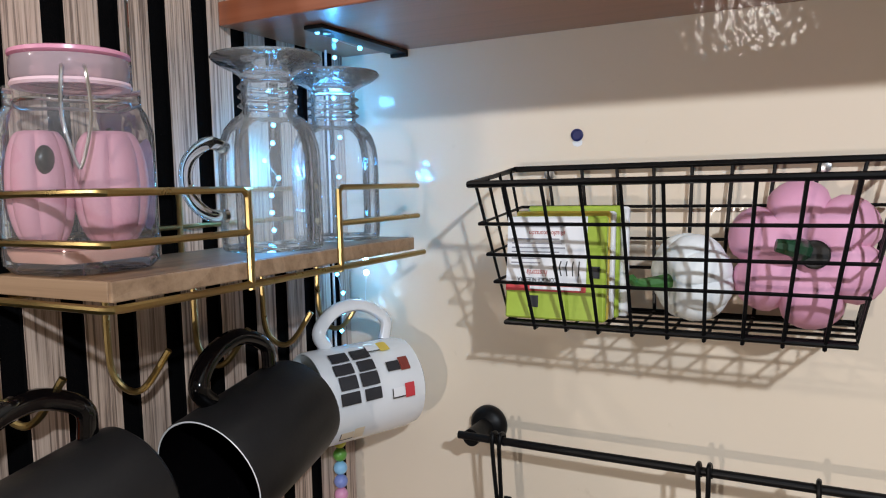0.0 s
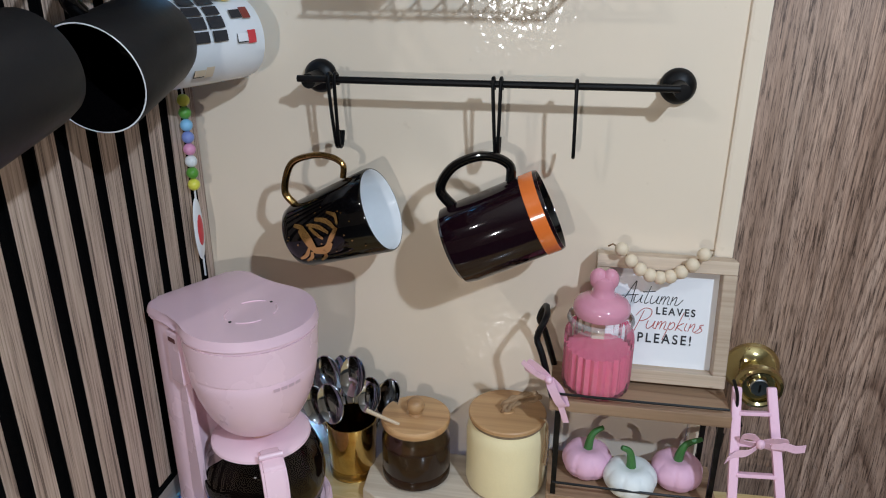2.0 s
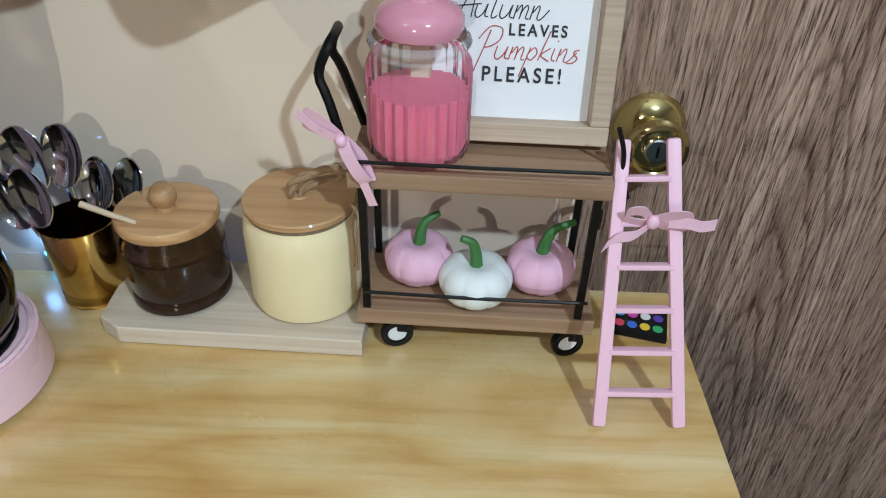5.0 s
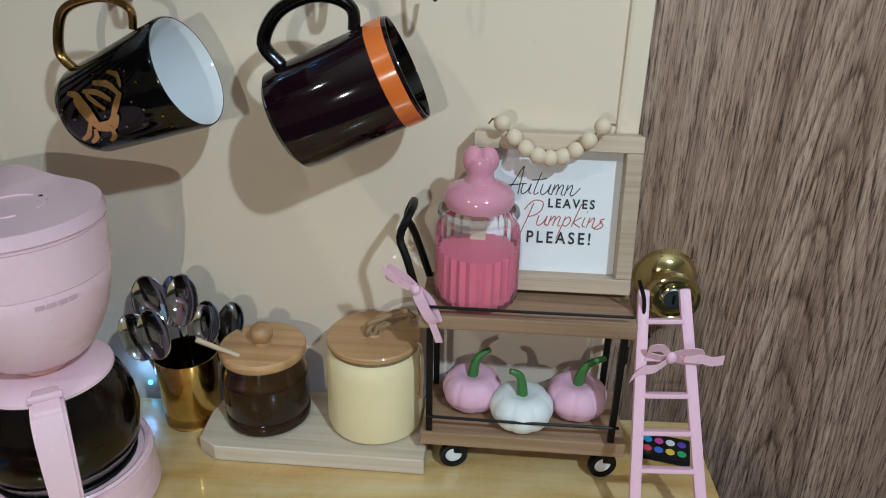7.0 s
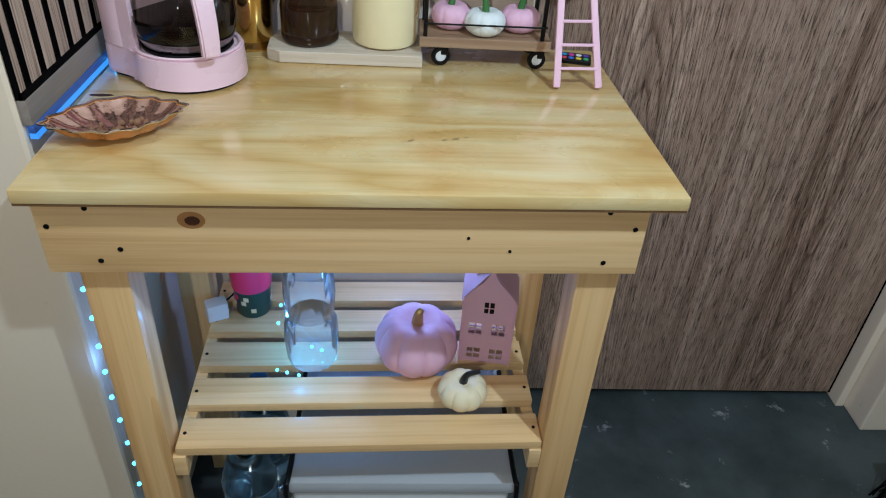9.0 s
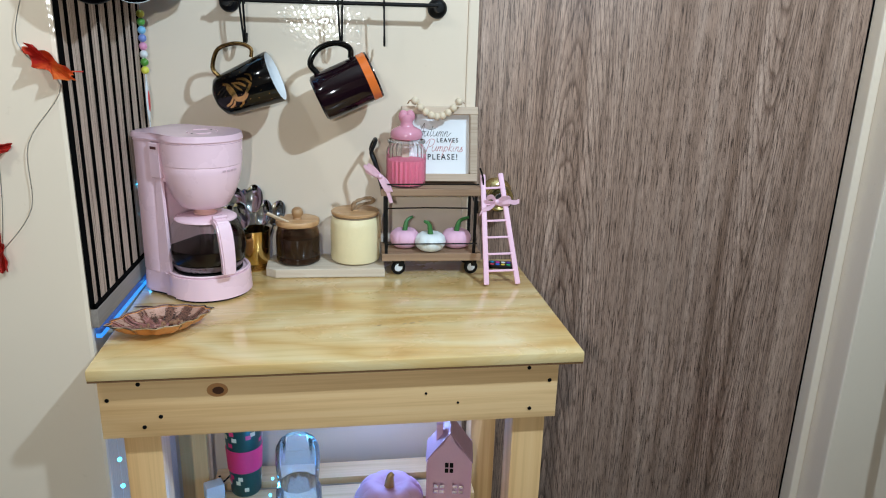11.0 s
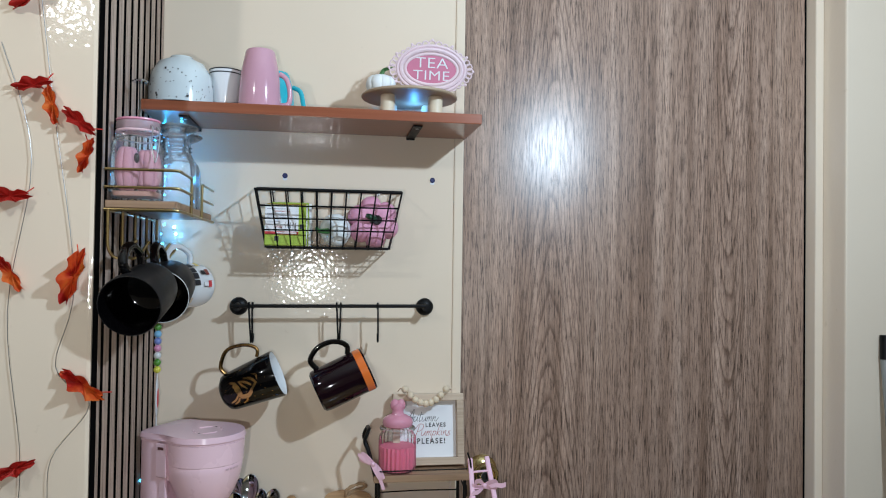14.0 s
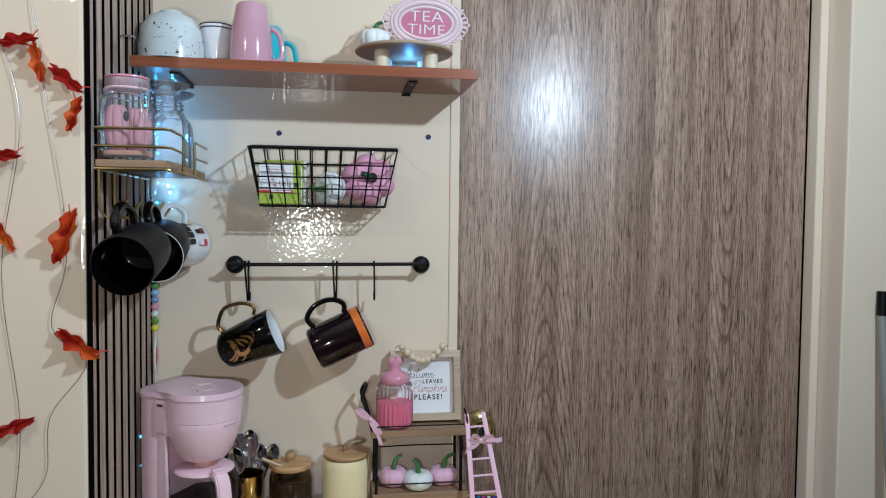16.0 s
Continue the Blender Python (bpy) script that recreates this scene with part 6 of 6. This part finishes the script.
tumbler_glass(-0.103, 0.385, LZ, 0.039, 0.082, 0, "faceted clear drinking glass")
tumbler_glass(-0.103, 0.385, LZ + 0.083, 0.036, 0.078, 20, "faceted clear glass stacked on another")
pumpkin("pumpkin", pose(0.047, 0.380, LZ), 0.060, 0.090, PALEPINK, "large pink velvet pumpkin with a gold stem", GOLDSTEM, 9, 0.32, (0.2, 0.1), 0.10)
pumpkin("pumpkin", pose(0.110, 0.302, LZ), 0.0345, 0.044, CREAMSKIN, "small cream pumpkin with a dark stem", CUTSTEM, 9, 0.45, (0.9, 0.1), 0.12)
hs = thing("house_lantern", pose(0.151, 0.408, LZ, 0, 0, -8), "pink metal house-shaped tealight lantern with window holes", "lantern")
hw, hd, he, ht = 0.037, 0.030, 0.118, 0.168


def lantern_wall(name, m):
    """A wall with square window holes, as bars between the holes."""
    cells = []
    xs = [-hw, -0.026, -0.0175, -0.0155, -0.007, 0.007, 0.0155, 0.0175, 0.026, hw]
    zs = [0, 0.008, 0.016, 0.018, 0.027, 0.053, 0.061, 0.063, 0.074, he]
    for i in range(9):
        for k in range(9):
            hole = i in (1, 3, 5, 7) and k in (1, 3, 5, 7)
            if not hole:
                cells.append(box((xs[i], -0.0008, zs[k]), (xs[i + 1], 0.0008, zs[k + 1])))
    bm = join(*cells)
    bmesh.ops.remove_doubles(bm, verts=bm.verts, dist=1e-5)
    return part(name, bm, PINKPAINT, hs, "pierced pink wall", m, smooth=False)


lantern_wall("front_wall", pose(0, -hd, 0))
lantern_wall("back_wall", pose(0, hd, 0))
lantern_wall("side_wall", pose(-hw, 0, 0, 0, 0, 90))
lantern_wall("side_wall", pose(hw, 0, 0, 0, 0, 90))
for y in (-hd, hd):
    part("gable", join(prism([(-hw, 0), (hw, 0), (0.011, 0.030), (-0.011, 0.030)], -0.0008, 0.0008), prism([(-0.011, 0.030), (0.011, 0.030), (0, ht - he)], -0.0008, 0.0008)), PINKPAINT, hs, "", pose(0, y, he, 90, 0, 0), smooth=False)
    for x in (-0.004, 0.004):
        # Black blocks on the gable paint the dark inside of window holes.
        part("gable_window", join(box((x - 0.003, y - 0.0012, he - 0.024), (x + 0.003, y + 0.0012, he - 0.016)), box((x - 0.003, y - 0.0012, he - 0.014), (x + 0.003, y + 0.0012, he - 0.005))), BLACKIRON, hs, "window hole painted as a black block")
for s in (-1, 1):
    v = Vector((s * (hw + 0.002), 0, he - 0.003)), Vector((0, 0, ht + 0.001))
    part("roof_side", box((-0.0008, -hd - 0.002, 0), (0.0008, hd + 0.002, (v[1] - v[0]).length)), plain("mauve_roof", (0.55, 0.33, 0.42), 0.5), hs, "mauve roof", frame_of(v[0], v[1] - v[0], (0, 1, 0)), smooth=False)
part("chimney", box((-0.023, -0.006, he + 0.012), (-0.012, 0.006, he + 0.052), 0.0008), PINKPAINT, hs, "", smooth=False)

ad = thing("power_adapter", pose(-0.258, 0.470, LZ, 0, 0, 25), "small white plug adapter with its cable", "adapter")
part("case", box((-0.016, -0.012, 0), (0.016, 0.012, 0.030), 0.003), GREYPLASTIC, ad)
part("cable", tube([(0.01, 0.01, 0.015), (0.03, 0.03, 0.010), (0.06, 0.05, 0.020), (0.10, 0.08, 0.04), (0.12, 0.10, 0.12)], 0.0016, 6, steps=4), BLACKWIRE, ad, "thin black cable")

# floor under the table: water bottles and a pale storage box
st_box = thing("storage_box", pose(0.032, 0.385, 0), "pale fabric storage box with black edging under the table", "storage box")
FAB = plain("pale_canvas", (0.62, 0.64, 0.66), 0.8, var=0.06, relief=0.3, relief_scale=600)
part("body", box((-0.160, -0.120, 0.001), (0.160, 0.120, 0.245), 0.012), FAB, st_box)
part("lid", box((-0.166, -0.126, 0.246), (0.166, 0.126, 0.272), 0.008), plain("grey_canvas", (0.42, 0.44, 0.47), 0.8, var=0.06, relief=0.3, relief_scale=600), st_box, "grey canvas lid")
for x in (-0.166, 0.166):
    part("edging", tube([(x, -0.127, 0.02), (x, -0.1275, 0.15), (x, -0.128, 0.262), (x * 0.98, -0.10, 0.2745), (x * 0.98, 0.10, 0.2745)], 0.004, 8, steps=3), BLACKIRON, st_box, "black piping")
for x, y, r in ((-0.205, 0.330, 0.042), (-0.200, 0.440, 0.042)):
    wb = thing("water_bottle", pose(x, y, 0), "clear blue-tinted plastic water bottle", "water bottle", "water bottles")
    part("shell", lathe([(0, 0.001), (r * 0.8, 0.001), (r, 0.008), (r, 0.06), (r * 0.95, 0.065), (r, 0.07), (r, 0.13), (r * 0.95, 0.135), (r, 0.14), (r, 0.20), (r * 0.7, 0.245), (0.014, 0.27), (0.014, 0.285), (0, 0.285)], 36), BLUEGLASS, wb, shadow=False)
    part("cap", disc(0.0155, 0.014, (0, 0, 0.2855), 20), plain("blue_cap", (0.05, 0.25, 0.6), 0.4), wb)


# ---- fairy lights ----
def fairy(pts, label, mat_led, r=0.0022, every=1, wire=GREYPLASTIC):
    f = thing("fairy_lights", pose(0, 0, 0), label, "fairy lights", "fairy light strings")
    part("wire", tube(pts, 0.00016, 5), wire, f, "thin wire")
    for v in pts[::every]:
        part("bulb", ball(r, v, 8), mat_led, f, "glowing bulb")
    return f


CY = 0.592
fairy([(-0.334 + 0.003 * math.sin(i * 2.1), CY - 0.020 - 0.004 * (i % 2), 1.552 - 0.017 * i) for i in range(15)], "blue fairy lights running down the corner", LEDBRIGHT, 0.0018)
# Added glowing dots standing in for glints refracted by the bottles.
fairy([(-0.326 + 0.004 * math.sin(i * 1.9), 0.476 + 0.004 * math.cos(i * 2.7), 1.540 - 0.013 * i) for i in range(11)], "added blue glowing dots between the bottles for refracted glints", LEDBRIGHT, 0.0017)
fairy([(-0.300, 0.560, 1.5545), (-0.296, 0.52, 1.5545), (-0.290, 0.49, 1.5545)], "blue fairy lights below the shelf", LEDCYAN, 0.0022)
fairy([(-0.318, 0.585, 1.378), (-0.314, 0.580, 1.366), (-0.312, 0.574, 1.340)], "bright blue fairy lights below the rack", LEDWHITE, 0.0026)
fairy([(0.06 + 0.03 * i, 0.560 - 0.006 * (i % 2), SH + 0.003) for i in range(4)], "blue fairy lights under the riser", LEDBLUE, 0.0022)
fairy([(-0.334 + 0.002 * math.sin(i), 0.252 - 0.001 * (i % 2), 0.668 - 0.043 * i) for i in range(15)], "blue fairy lights hanging beside the table leg", LEDCYAN, 0.0031)
fairy([(-0.20 + 0.028 * i, 0.350 + 0.10 * math.sin(i * 1.7), 0.379 - 0.002 * (i % 3)) for i in range(14)], "blue fairy lights woven under the slats", LEDCYAN, 0.0022, 2)
fairy([(0.226, 0.575, 0.68 - 0.04 * i) for i in range(12)], "blue fairy lights down the back leg", LEDCYAN, 0.0020, 2)


fairy([(-0.150, 0.352, LZ + 0.004), (-0.135, 0.345, LZ + 0.006), (-0.118, 0.342, LZ + 0.004), (-0.152, 0.40, LZ + 0.05), (-0.148, 0.41, LZ + 0.075), (-0.09, 0.385, LZ + 0.012), (-0.105, 0.39, LZ + 0.014)], "blue fairy lights wound round the glasses", LEDCYAN, 0.0024)


fairy([(-0.3425, 0.492, 0.962), (-0.3425, 0.498, 0.912), (-0.3375, 0.475, 0.8065), (-0.300, 0.593, 0.806), (-0.240, 0.5945, 0.808)], "blue fairy lights behind the coffee maker", LEDCYAN, 0.0024)

# ---- autumn leaf garland on the wall ----
def leaf(x, z, size, turn, mt, lab, dy=0.006):
    o = thing("fabric_leaf", pose(x, SY - dy, z, 90, 0, 0) @ pose(0, 0, 0, 0, 0, turn), lab, "leaf", "leaf garland")
    out = []
    for i in range(50):
        a = 2 * math.pi * i / 50
        out.append((size * 0.95 * math.cos(a) * (1 + 0.10 * math.cos(11 * a)), size * 0.78 * math.sin(a) * (1 + 0.28 * math.cos(7 * a + 0.6))))
    bm = bmesh.new()
    c = bm.verts.new((0, 0, 0.0))
    ring = [bm.verts.new((px * 1.30, py * 0.50, 0.70 * abs(py) + 0.004 * math.sin(i * 0.9) + 0.14 * px)) for i, (px, py) in enumerate(out)]
    for i in range(50):
        bm.faces.new((c, ring[i], ring[(i + 1) % 50]))
    bmesh.ops.solidify(bm, geom=bm.faces[:], thickness=0.0006)
    part("blade", bm, mt, o, smooth=False)
    part("stalk", tube([(0, 0, 0), (size * 0.9, 0.004, 0.002), (size * 1.35, 0.012, 0.0)], 0.0008, 6), mt, o)
    return o


RL, OL = "red fabric maple leaf on a wire garland", "orange fabric maple leaf on a wire garland"
for x, z, s, tn, mt in ((-0.374, 1.297, 0.030, 70, LEAFORANGE), (-0.360, 1.157, 0.026, -35, LEAFORANGE), (-0.446, 0.925, 0.022, 90, LEAFRED), (-0.432, 1.660, 0.024, 30, LEAFRED), (-0.405, 1.520, 0.020, 100, LEAFORANGE), (-0.430, 1.545, 0.020, 10, LEAFRED), (-0.372, 1.500, 0.021, -40, LEAFRED), (-0.362, 1.455, 0.019, 70, LEAFORANGE),
                     (-0.455, 1.400, 0.022, 0, LEAFRED), (-0.450, 1.300, 0.020, 120, LEAFORANGE), (-0.440, 1.050, 0.020, 200, LEAFRED)):
    leaf(x, z, s, tn, mt, RL if mt is LEAFRED else OL)
gw = thing("garland_wire", pose(0, 0, 0), "thin wire of the leaf garland hanging on the wall", "wire")
part("strand", tube([(-0.43, SY - 0.003, 1.72), (-0.405, SY - 0.004, 1.52), (-0.375, SY - 0.003, 1.29), (-0.395, SY - 0.004, 1.18), (-0.353, SY - 0.003, 1.13), (-0.398, SY - 0.004, 1.06), (-0.405, SY - 0.003, 0.98), (-0.446, SY - 0.004, 0.925)], 0.0005, 6, steps=6), WIRESTEEL, gw)
part("strand", tube([(-0.47, SY - 0.003, 1.60), (-0.43, SY - 0.004, 1.45), (-0.455, SY - 0.003, 1.25), (-0.435, SY - 0.003, 1.05), (-0.45, SY - 0.003, 0.90)], 0.0005, 6, steps=6), WIRESTEEL, gw)

# ---- broom by the door ----
br = thing("broom", pose(0, 0, 0), "broom with black bristles and a pink band leaning on the wall", "broom")
part("stick", tube([(1.060, 0.432, 0.12), (1.074, 0.502, 0.58), (1.090, 0.588, 1.14)], 0.0095, 12), plain("grey_broom_stick", (0.24, 0.24, 0.22), 0.4), br)
part("stick_cap", tube([(1.0898, 0.5865, 1.135), (1.0912, 0.5885, 1.185)], 0.0105, 12), BLACKIRON, br, "black end cap")
part("head", box((0.965, 0.410, 0.105), (1.155, 0.454, 0.130), 0.006), plain("pink_broom_band", (0.62, 0.06, 0.16), 0.45), br, "pink band")
random.seed(3)
tufts = []
for i in range(130):
    x0 = random.uniform(0.97, 1.15)
    y0 = random.uniform(0.414, 0.450)
    tufts.append(tube([(x0, y0, 0.106), (x0 + (x0 - 1.075) * 0.15 + random.uniform(-0.006, 0.006), y0 + random.uniform(-0.015, 0.01), 0.05), (x0 + (x0 - 1.075) * 0.35 + random.uniform(-0.012, 0.012), y0 + random.uniform(-0.03, 0.02), 0.002)], 0.0016, 4))
tagged(part("bristles", join(*tufts), BLACKIRON, br, "black bristles"), kind="stuff")
